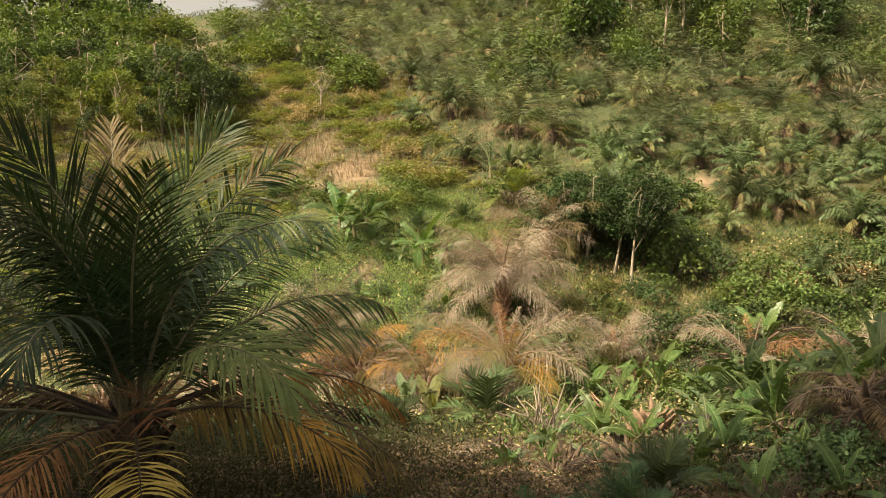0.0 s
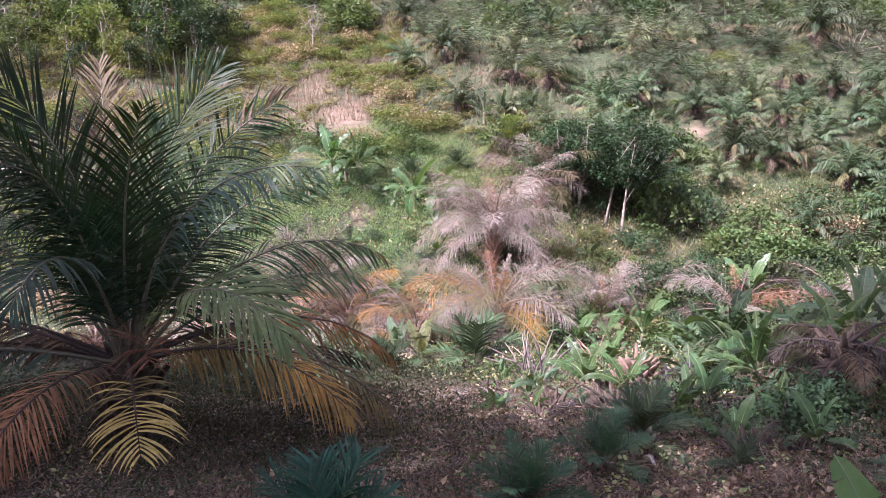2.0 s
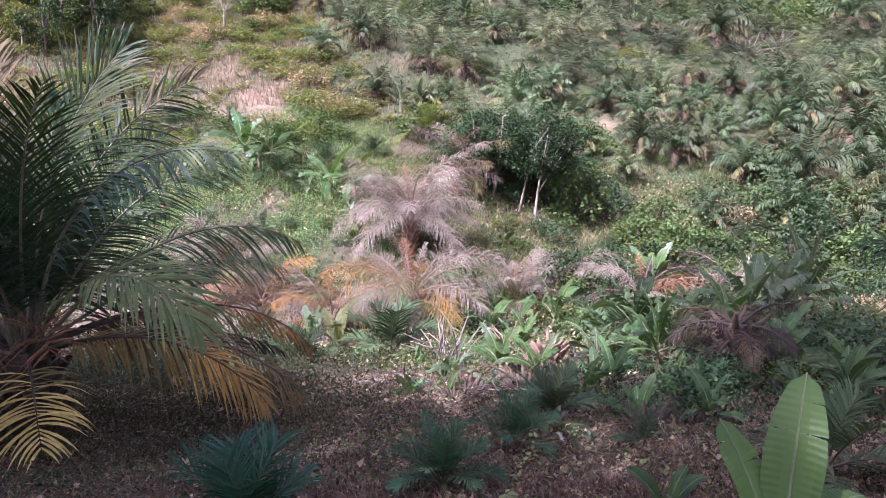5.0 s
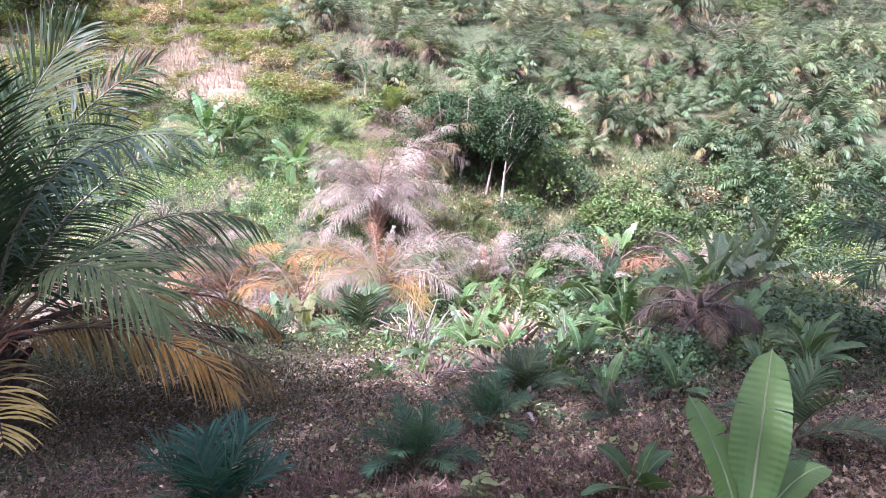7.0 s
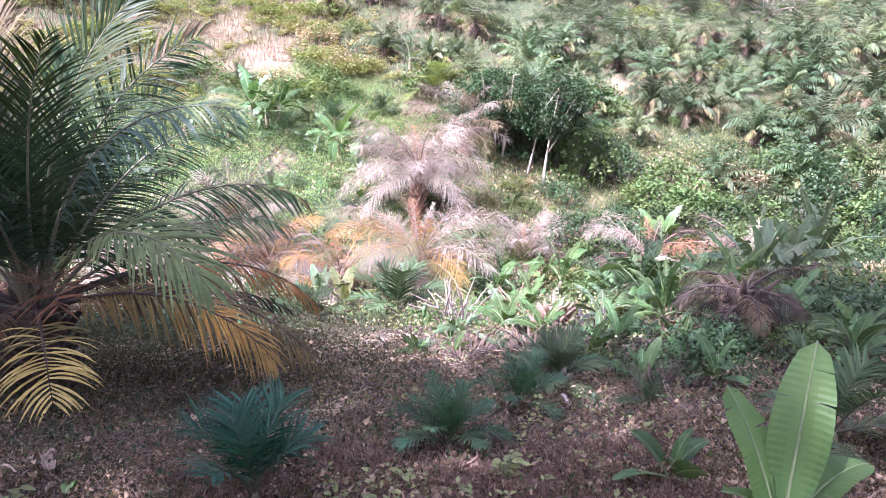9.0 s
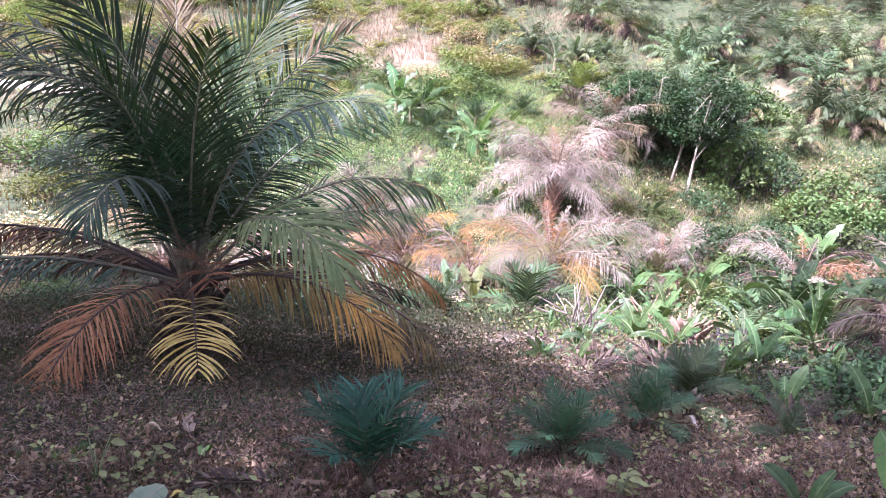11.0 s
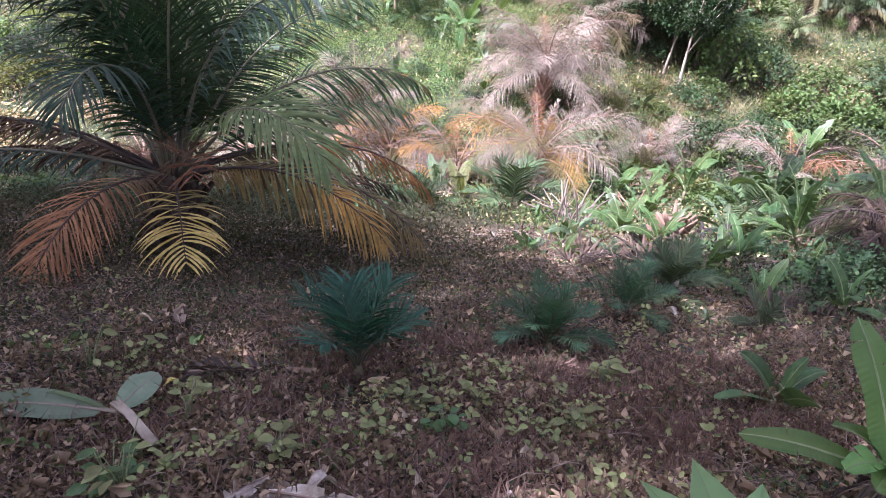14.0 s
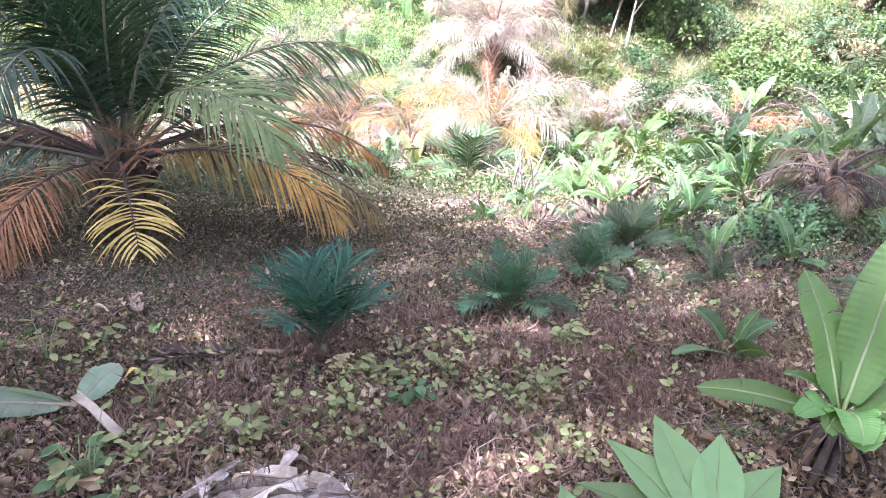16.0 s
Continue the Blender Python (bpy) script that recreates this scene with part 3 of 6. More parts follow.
# ---- the large palm on the near slope ----
def big_palm():
    random.seed(31)
    x, y = -3.45, 6.96
    ob = thing("oil_palm", x, y, height(x, y), "large dark oil palm with rust and yellow lower fronds", "palm tree")
    part("trunk", trunk_geo(1.0, 0.30, 0.24), PALM_TRUNK, ob, "dark trunk of old frond bases")
    top = 0.98

    def add(az, rise, length, droop, mat, label="", leaf=0.66, pairs=64, sag=0.75, ruffle=0.28, hang=8.0, lead=32, start=0.16, width=0.029, tip=None, turns_at=9.0, rachis=None, roll=0.0):
        g = Geo()
        frond(g, length * 1.03, pairs, leaf, width, az, rise, droop, sag, ruffle, start, 0, 5, 0.022, 0.0, 16, lead, hang, turns_at, roll)
        f = ribbed("frond", "rachis", g, [mat, rachis or RACHIS_PALE, tip or mat], ob, label)
        f.location = (0.10 * math.cos(radians(az)), 0.10 * math.sin(radians(az)), top)

    green = "dark green frond with hanging leaflets"
    stiff = dict(sag=0.34, lead=42, hang=4.0)
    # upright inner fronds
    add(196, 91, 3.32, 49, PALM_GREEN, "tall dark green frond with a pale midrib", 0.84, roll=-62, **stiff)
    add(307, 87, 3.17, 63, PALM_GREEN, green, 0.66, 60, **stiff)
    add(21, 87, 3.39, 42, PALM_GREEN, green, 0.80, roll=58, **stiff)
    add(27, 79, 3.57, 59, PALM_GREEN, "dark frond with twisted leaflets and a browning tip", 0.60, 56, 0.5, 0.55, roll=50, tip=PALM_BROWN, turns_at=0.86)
    add(116, 74, 3.61, 22, PALM_OLIVE_SUN, "upright frond turning brown", 0.62, tip=PALM_TAN, turns_at=0.45, **stiff)
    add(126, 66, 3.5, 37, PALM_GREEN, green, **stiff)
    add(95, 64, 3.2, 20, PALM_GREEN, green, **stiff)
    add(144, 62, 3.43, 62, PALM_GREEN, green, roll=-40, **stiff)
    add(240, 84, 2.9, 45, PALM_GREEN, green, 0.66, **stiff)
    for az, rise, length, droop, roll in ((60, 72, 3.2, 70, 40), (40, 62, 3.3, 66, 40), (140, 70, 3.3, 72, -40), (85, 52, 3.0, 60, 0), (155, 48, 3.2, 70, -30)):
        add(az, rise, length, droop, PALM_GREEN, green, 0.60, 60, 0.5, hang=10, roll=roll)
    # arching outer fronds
    add(348, 79, 3.54, 100, PALM_BLUE_SHEEN, "arching frond with hanging blue-green leaflets", 0.64, hang=26, tip=PALM_OLIVE_SUN, turns_at=0.82, roll=25)
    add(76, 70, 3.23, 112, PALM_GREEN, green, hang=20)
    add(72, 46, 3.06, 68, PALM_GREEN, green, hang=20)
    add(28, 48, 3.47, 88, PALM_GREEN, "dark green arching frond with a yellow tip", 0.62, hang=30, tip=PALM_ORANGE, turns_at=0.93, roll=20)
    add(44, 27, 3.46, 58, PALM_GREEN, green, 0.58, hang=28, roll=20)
    # sun on this frond comes from its lighter olive, not from the lamp
    add(326, 54, 2.91, 106, PALM_OLIVE_SUN, "arching olive frond with sunlit hanging leaflets", 0.76, 60, 0.45, 0.14, 10, 44, 0.22, 0.036, roll=18)
    add(273, 76, 2.85, 127, PALM_BLUE_SHEEN, "arching frond tinted blue-green for its sheen", 0.70, 60, 0.55, 0.25, 14, 40)
    add(227, 98, 3.6, 138, PALM_GREEN, green, 0.72, hang=20, roll=-25)
    add(182, 94, 4.2, 124, PALM_GREEN, green, 0.72, hang=20, roll=-25)
    add(205, 84, 3.7, 92, PALM_GREEN, green, 0.72, hang=16, roll=-30)
    add(162, 64, 3.76, 97, PALM_GREEN, "thin dark frond with sparse leaflets", 0.58, 40, hang=26)
    # lower fronds dying back
    dry = dict(ruffle=0.34, hang=36.0, rachis=RACHIS_DRY, width=0.028, lead=40)
    add(22, 21, 3.24, 78, PALM_RUSTGREEN, "arching orange frond", 0.58, 62, 0.8, tip=PALM_ORANGE, turns_at=0.42, roll=15, **dry)
    add(344, 20, 2.75, 74, PALM_RUSTGREEN, "drooping frond turning orange at the tip", 0.60, 66, 0.7, tip=PALM_ORANGE, turns_at=0.5, roll=24, **dry)
    add(0, 14, 3.35, 84, PALM_BROWN, "drooping brown frond", 0.58, 62, 0.6, tip=PALM_RUSTGREEN, turns_at=0.6, roll=24, **dry)
    add(303, 50, 1.45, 88, PALM_RED, "rust-red frond seen end on", 0.52, 26, 0.25, 0.8, 0.0, 16, 0.42, 0.026, rachis=RACHIS_DRY)
    add(296, 19, 2.2, 61, PALM_YELLOWGREEN, "pale yellow dry frond", 0.46, 26, 0.75, 0.55, 0.0, 14, 0.5, 0.028, tip=PALM_YELLOW, turns_at=0.3, rachis=RACHIS_DRY)
    add(262, 18, 2.53, 82, PALM_BROWN, "rust-red drooping frond", 0.62, 76, 0.7, 0.42, 14.0, 36, 0.16, 0.024, tip=PALM_RED, turns_at=0.22, rachis=RACHIS_DRY)
    add(169, 22, 3.1, 58, PALM_BROWN, "brown drooping frond", 0.6, tip=PALM_RED, turns_at=0.5, **dry)
    add(177, 14, 3.12, 60, PALM_BROWN, "brown drooping frond", 0.6, **dry)
    add(192, 30, 3.3, 70, PALM_BROWN, "brown arching frond", 0.6, **dry)
    add(204, 20, 3.9, 80, PALM_BLUE_SHEEN, "grey-green frond reaching out low", 0.6, hang=20)
    # low dead fronds in the shade-darkened brown
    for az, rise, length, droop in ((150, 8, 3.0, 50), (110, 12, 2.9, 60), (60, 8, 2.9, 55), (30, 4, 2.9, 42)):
        add(az, rise, length, droop, PALM_DARK_SHADED, "dead frond near the ground, darkened for shade", 0.56, 50, **dry)


big_palm()


def small_palm(x, y, tall, count, label, mat=PALM_BLUE, spread_by=1.0, seed=3, pairs=30, turn=0.0, low=28, leaf=0.30, width=0.022, start=0.26):
    """A seedling or young palm: a tuft of stiff fronds from the ground, or on a short stem."""
    random.seed(seed)
    ob = thing("oil_palm_seedling", x, y, height(x, y) if y > 8 else lay(x, y) - 0.02, label, "young palm", "young palms on the near slope", turn)
    g = Geo()
    g.tube([Vector((0, 0, -0.08)), Vector((0.01, 0, 0.08 * tall)), Vector((0, 0.01, 0.24 * tall))], [0.06 * tall, 0.05 * tall, 0.03 * tall], 7)
    part("stem", g, STEM, ob)
    for i in range(count):
        g = Geo()
        u = i / max(1, count - 1)
        frond(g, tall * rnd(0.7, 0.92), pairs, tall * leaf, tall * width, i * 137.5 + turn, 86 - (86 - low) * u, 34 + 45 * u * spread_by, 0.35, 0.22, start, 0, 3, 0.008 * tall + 0.002, lead=36)
        ribbed("frond", "rachis", g, [mat, RACHIS], ob).location = (0, 0, 0.12 * tall)
    return ob


small_palm(-0.54, 2.84, 0.64, 9, "blue-green oil palm seedling with stiff glossy fronds", seed=3, low=64, spread_by=0.55, pairs=22, leaf=0.40, width=0.026, start=0.38)
small_palm(0.65, 3.80, 0.60, 15, "dark green young oil palm with feathery fronds", PALM_TEAL, seed=4, pairs=40, low=36, spread_by=1.0, leaf=0.24, width=0.015)
small_palm(1.39, 4.66, 0.58, 12, "dark green young oil palm with feathery fronds", PALM_TEAL, seed=5, pairs=38, low=38, leaf=0.24, width=0.015)
small_palm(1.98, 5.60, 0.68, 11, "green young oil palm with thin fronds", FAR_PALM, seed=6, pairs=36, low=20)
small_palm(0.89, 14.6, 1.70, 14, "bright green young oil palm among banana shoots", FAR_PALM, seed=7, pairs=32, low=10)
for px, py, ps, sd in ((-8.2, 33.2, 1.25, 21), (-5.65, 34.0, 1.0, 22), (-1.12, 30.4, 1.3, 23), (0.95, 32.0, 1.15, 24), (-3.05, 29.2, 1.35, 25)):
    small_palm(px, py, ps, 14, "dark green young palm among creepers", PALM_GREEN, seed=sd, pairs=20, low=18)
small_palm(2.55, 4.75, 0.42, 8, "small pale palm seedling with drooping leaves", FAR_PALM, seed=8, low=5)
small_palm(6.90, 16.30, 1.50, 12, "green young oil palm in the valley bottom", FAR_PALM, seed=9, low=10)
small_palm(-1.0, 13.6, 1.0, 12, "dark green young oil palm below the slope", PALM_GREEN, seed=10, low=8)
small_palm(3.05, 3.15, 0.75, 9, "grey-green young oil palm with open fronds", FAR_PALM, seed=14, low=4)


def dead_palm(x, y, trunk_h, length, count, label, mats, seed, droop=70, rise=(0, 62), name="dead_palm", trunk=PINK_TRUNK, pairs=84, spear=4, leaf=0.27, first=0.0):
    """A withered palm: a fountain of dry arching fronds with thin hanging leaflets on a fibrous trunk."""
    random.seed(seed)
    ob = thing(name, x, y, height(x, y) - 0.05, label, "dead palm", "withered oil palms")
    part("trunk", trunk_geo(trunk_h, 0.2, 0.16), trunk, ob, "pinkish brown fibrous trunk")
    for i in range(count):
        g = Geo()
        u = (i + 0.5) / count
        frond(g, length * rnd(0.8, 1.2), pairs, length * leaf, 0.008 + 0.0022 * length, first + i * 137.5 + rnd(-18, 18), rise[1] + (rise[0] - rise[1]) * u + rnd(-8, 8), droop * rnd(0.75, 1.3), 0.9, 0.75, 0.10, 0, 3, 0.024, rnd(-22, 22), lead=34, hang=12)
        f = part("frond", g, [mats[i % len(mats)], RACHIS_DRY if trunk is PALM_TRUNK else RACHIS_DEAD], ob)
        f.location = (0, 0, trunk_h - 0.05 - 0.2 * u)
    for i in range(spear):
        g = Geo()
        frond(g, length * rnd(0.5, 0.72), 20, length * 0.09, 0.03, i * 90 + 20, rnd(68, 88), 22, 0.4, 0.4, 0.2, 0, 2, 0.035)
        part("spear_frond", g, [PALM_RED if i % 2 else mats[0], RACHIS_DEAD], ob).location = (0, 0, trunk_h - 0.1)
    return ob


G, O, B, R = PALM_GREY, PALM_ORANGE, PALM_BROWN, PALM_RED
dead_palm(2.10, 24.2, 1.75, 2.75, 34, "dead grey palm with collapsed feathery fronds", [G], 41, 68, (0, 66), spear=3)
dead_palm(4.45, 28.9, 1.25, 2.75, 26, "dead palm with grey fronds and rusty upright spears", [G, G, G, B, G, PALM_FADED], 42, 60, (2, 72), spear=7)
dead_palm(1.75, 19.0, 0.95, 2.8, 32, "withered palm with grey and yellow-orange fronds", [G, G, PALM_FADED, G, O, PALM_OLIVE_SUN, G], 43, 75, (5, 55), spear=6)
dead_palm(-0.55, 18.4, 0.55, 2.3, 18, "withered palm with orange and grey fronds", [O, G, PALM_FADED, G], 48, 80, (5, 60), spear=2)
dead_palm(-2.6, 19.4, 0.7, 2.4, 18, "withered palm with yellow and orange hanging fronds", [O, G, PALM_FADED, G], 53, 85, (5, 62), spear=0)
dead_palm(-3.9, 20.6, 0.79, 2.75, 24, "dense grey thicket of dead palm fronds", [PALM_DARK_SHADED, G, PALM_DARK_SHADED], 44, 55, (20, 82), spear=4)
dead_palm(7.5, 22.6, 0.30, 2.1, 7, "low dead palm with bleached arching fronds", [G], 45, 85, (25, 62), spear=0, leaf=0.24)
dead_palm(5.3, 20.6, 0.30, 1.8, 16, "low dead palm with ashy spiky fronds", [G], 46, 50, (25, 82), spear=3)
dead_palm(5.05, 7.6, 0.95, 0.95, 22, "dead brown palm with hanging fronds beside bananas", [PALM_DARK_SHADED, B, PALM_DARK_SHADED, PALM_TAN], 47, 90, (-30, 40), trunk=PALM_TRUNK, spear=0)
dead_palm(9.15, 19.70, 0.70, 2.29, 16, "dead palm with dark tangled fronds", [PALM_DARK_SHADED, G, R], 49, 80, (5, 60), spear=2)
dead_palm(13.04, 21.24, 0.59, 2.27, 14, "pinkish dead palm with curled fronds", [G, PALM_DARK_SHADED], 50, 90, (5, 55), spear=0)
dead_palm(-9.15, 17.40, 0.40, 2.39, 14, "brown dead palm fronds heaped on the slope", [B, PALM_DARK_SHADED, R], 51, 70, (0, 40), spear=0)
dead_palm(11.0, 12.4, 0.6, 2.2, 12, "brown dead palm beneath banana leaves", [B, PALM_DARK_SHADED], 52, 85, (-5, 40), trunk=PALM_TRUNK, spear=0)

dead_palm(3.30, 10.2, 0.62, 0.6, 20, "pinkish fibrous stump of a dead palm with short dry fronds", [PALM_TAN, B], 54, 100, (-50, 25), "palm_stump", trunk=RACHIS_DEAD, pairs=22, spear=0)

# a green palm standing at the slope's right-hand side, fronds reaching in
random.seed(61)
edge_palm = thing("oil_palm", 6.75, 5.45, height(6.75, 5.45), "grey-green oil palm with long drooping fronds", "palm tree")
part("trunk", trunk_geo(0.8, 0.3, 0.25), PALM_TRUNK, edge_palm)
for az, rise, length, droop in ((172, 62, 2.0, 95), (190, 50, 2.1, 100), (150, 60, 2.1, 90), (120, 66, 2.2, 70), (60, 68, 2.2, 60), (20, 60, 2.2, 70), (330, 60, 2.1, 70), (285, 64, 1.9, 70), (215, 66, 1.9, 90), (95, 45, 2.1, 75)):
    g = Geo()
    frond(g, length * 0.88, 56, 0.48, 0.022, az, rise, droop, 0.8, 0.4, 0.2, 0, 3, 0.026)
    part("frond", g, [PALM_GREEN, RACHIS], edge_palm).location = (0, 0, 0.8)


# ---- bananas ----
def banana_leaf(g, length, half, azimuth, rise, droop, fold=0.25, tear=0.35, stalk=0.18, wave=0.05, strips=12, roll=0.0, fine=14, notch=2.0):
    """A paddle leaf: stalk and midrib (second material), blade in two halves torn across into strips."""
    steps = 12
    pts, p = [], Vector((0, 0, 0))
    for i in range(steps + 1):
        s = i / steps
        e = radians(rise - droop * s ** 1.6)
        a = radians(azimuth)
        pts.append(p.copy())
        p = p + Vector((math.cos(a) * math.cos(e), math.sin(a) * math.cos(e), math.sin(e))) * (length / steps)
    g.tube(pts, [0.008 * length * (1.4 - 1.25 * i / steps) + 0.0015 for i in range(steps + 1)], 5, 1)
    spin = Matrix.Rotation(radians(roll), 3, (pts[6] - pts[2]).normalized())

    def at(s):
        k = min(steps - 1, int(s * steps))
        q = pts[k].lerp(pts[k + 1], s * steps - k)
        t = (pts[k + 1] - pts[k]).normalized()
        side = t.cross(Vector((0, 0, 1)))
        if side.length < 0.12:
            side = Vector((math.sin(radians(azimuth)), -math.cos(radians(azimuth)), 0))
        side = spin @ side.normalized()
        return q, t, side, side.cross(t)

    for sgn in (-1, 1):
        cuts = [0.0]
        while cuts[-1] < 1:
            cuts.append(min(1.0, cuts[-1] + (rnd(0.5, 1.6) / strips if rnd(0, 1) < tear + 0.3 else 2.6 / strips)))
        for a0, a1 in zip(cuts, cuts[1:]):
            hang = rnd(0, 1) * tear * 1.2
            gap = 0.012 * tear
            n = max(2, int((a1 - a0) * fine) + 1)
            rows = []
            for r in (0.0, 0.35, 0.7, 1.0):
                line = []
                for i in range(n + 1):
                    u = a0 + (a1 - a0) * i / n
                    s = stalk + (1 - stalk) * u
                    q, t, side, up = at(min(0.999, s))
                    w = half * (max(0.0, math.sin(math.pi * min(1, u * 0.93 + 0.05))) ** 0.55) * (1 if u < 0.94 else max(0.08, (1 - u) / 0.06)) * (1 if u < notch + 0.04 * sgn else 0.42)
                    d = side * sgn * math.cos(fold + hang * r) + up * math.sin(fold) - Vector((0, 0, 1)) * math.sin(hang * r)
                    edge = (gap * (0.5 - i / n) * 2 * r) * length
                    line.append(q + d * w * r + t * (r * 0.10 * w + edge) + up * w * r * (wave * math.sin(9 * u + 3 * sgn) + (0.02 * math.sin(150 * u) if fine > 20 else 0.0)))
                rows.append(line)
            for k in range(3):
                g.strip(rows[k], rows[k + 1], 0)


def banana(x, y, tall, leaves, label, mat=BANANA, seed=1, stem=0.45, half=0.16, rises=(30, 86), droops=(35, 125), dry=0, tear=0.6, turn=0.0, lean=0.0, group="banana plants in the valley"):
    """Pseudostem with spiralling paddle leaves; tall is about the leaf length plus the stem."""
    random.seed(seed)
    ob = thing("banana_plant", x, y, (height(x, y) if y > 8 else lay(x, y)) - 0.03, label, "banana plant", group, turn)
    h = tall * stem
    g = Geo()
    g.tube([Vector((lean * h * (i / 5) ** 1.3, 0, -0.1 + (h + 0.1) * i / 5)) for i in range(6)], [0.075 * tall ** 0.8 * (1 - 0.11 * i) for i in range(6)], 9)
    part("pseudostem", g, STEM, ob)
    for i in range(leaves):
        u = (i + 0.5) / leaves
        g = Geo()
        size = tall * (1 - stem) * rnd(0.95, 1.25)
        banana_leaf(g, size, half * 0.95 * size * rnd(0.85, 1.15), i * 137.5 + rnd(-25, 25), rises[1] + (rises[0] - rises[1]) * u + rnd(-6, 6), droops[0] + (droops[1] - droops[0]) * u + rnd(-12, 12), rnd(0.1, 0.4), tear * rnd(0.4, 1.4), rnd(0.12, 0.2), roll=rnd(-50, 50))
        ribbed("leaf", "midrib", g, [mat, MIDRIB], ob).location = (lean * h, 0, h - 0.02)
    for i in range(dry):
        g = Geo()
        banana_leaf(g, tall * 0.45, 0.06 * tall, i * 110 + 30, rnd(-30, 10), 80, 0.7, 0.9, 0.1)
        part("dry_leaf", g, [BANANA_DRY, TWIG], ob, "hanging dry brown leaf").location = (lean * h, 0, h * 0.9)
    return ob


banana(4.65, 9.0, 1.55, 15, "leafy banana plant with broad torn leaves", BANANA, 71, 0.36, 0.10, (10, 88), (30, 130), 4, tear=0.8)
banana(5.4, 11.6, 1.9, 9, "banana plant with upright leaves behind another", BANANA_DARK, 72, 0.4, 0.13, (30, 84), dry=1)
banana(4.05, 9.9, 1.15, 7, "banana plant with pale edges on arching leaves", BANANA_PALE, 73, 0.35, 0.13, (10, 70), dry=2)
banana(9.4, 14.2, 2.4, 10, "tall grey-green banana with torn upright leaves", BANANA_PALE, 74, 0.36, 0.13, (35, 86), (20, 80), 2)
banana(10.4, 14.6, 2.5, 10, "tall grey-green banana with torn upright leaves", BANANA_PALE, 75, 0.4, 0.13, (30, 86), (20, 85), 2)
banana(8.5, 13.6, 1.9, 9, "grey-green banana with arching torn leaves", BANANA, 76, 0.36, 0.14, (8, 80), (40, 100), 1)
banana(11.81, 15.61, 2.90, 10, "tall banana with shredded leaves", BANANA_PALE, 77, 0.4, 0.13, (20, 86), (20, 85), 2)
banana(3.2, 6.3, 0.6, 8, "low banana sucker with spread leaves", BANANA_DARK, 78, 0.2, 0.15, (15, 80), (30, 80))
banana(5.7, 7.6, 1.0, 8, "banana plant with broad dark leaves", BANANA_DARK, 79, 0.4, 0.15, (15, 75), (30, 85), tear=0.1)
banana(4.75, 5.15, 0.82, 10, "clump of broad-leaved banana shoots", BANANA_DARK, 80, 0.42, 0.16, (20, 82), (30, 85), tear=0.4)
banana(5.15, 5.5, 0.75, 8, "broad-leaved dark banana shoot", BANANA_DARK, 81, 0.4, 0.17, (20, 82), (30, 85), tear=0.1)
banana(2.54, 10.4, 1.0, 7, "bright green banana sucker among weeds", BANANA, 82, 0.25, 0.14, (25, 84))
banana(5.59, 17.38, 1.70, 7, "bright banana sucker in the valley bottom", BANANA, 83, 0.3, 0.13, (30, 85))
banana(3.80, 17.20, 1.30, 6, "bright banana sucker in the valley bottom", BANANA, 84, 0.3, 0.13, (35, 85))
banana(4.40, 15.99, 1.00, 6, "small green banana sucker in the valley", BANANA, 85, 0.25, 0.14, (35, 85))
banana(3.4, 12.6, 1.2, 7, "bright green banana sucker among weeds", BANANA, 94, 0.25, 0.14, (25, 84))
banana(-0.35, 16.00, 1.15, 7, "sunlit yellow-green banana shoot", WEED, 86, 0.2, 0.15, (35, 86), (20, 60))
banana(-1.00, 16.30, 1.30, 6, "grey-green young banana shoot", BANANA_PALE, 87, 0.3, 0.14, (35, 86), (20, 60))
banana(3.45, 5.25, 0.55, 6, "small banana sucker with upright leaf", BANANA_DARK, 88, 0.25, 0.17, (20, 84), tear=0.1)
banana(1.80, 2.80, 0.42, 6, "small dark banana sucker on the litter", BANANA_DARK, 89, 0.22, 0.17, (8, 82), (20, 60), tear=0.05)
banana(9.81, 20.41, 2.38, 8, "green banana plant with upright leaves", BANANA, 90, 0.35, 0.13, (25, 84), dry=1)
banana(-4.68, 30.61, 2.4, 9, "dark green banana clump on the far bank", BANANA_DARK, 91, 0.3, 0.13, (10, 80), group="banana plants on the far bank")
banana(-3.49, 30.45, 2.2, 9, "dark green banana clump on the far bank", BANANA_DARK, 92, 0.3, 0.13, (10, 80), group="banana plants on the far bank")
for bx, by, bt, bs in ((-0.92, 28.10, 2.2, 93), (0.09, 28.05, 2.2, 95), (-3.94, 29.87, 1.9, 98)):
    banana(bx, by, bt, 8, "green banana plant among creepers", BANANA, bs, 0.35, 0.13, (5, 75), group="banana plants on the far bank")
banana(0.09, 24.58, 1.37, 7, "bright green banana sucker among weeds", BANANA, 96, 0.2, 0.13, (15, 80), group="banana plants on the far bank")
for bx, by, bt, bs in ((-5.33, 28.61, 1.58, 97), (-6.95, 28.59, 1.59, 99), (-5.98, 29.00, 1.25, 100)):
    banana(bx, by, bt, 6, "pale grey-green banana plant with dry leaves", BANANA_PALE, bs, 0.4, 0.13, (-10, 75), dry=3, group="banana plants on the far bank")
for bx, by, bt, bs in ((2.51, 36.31, 1.81, 101), (3.46, 36.53, 1.79, 102), (9.15, 35.47, 2.17, 103)):
    banana(bx, by, bt, 7, "pale upright banana on the hillside", BANANA_PALE, bs, 0.4, 0.12, (25, 86), (10, 60), group="banana plants on the far bank")


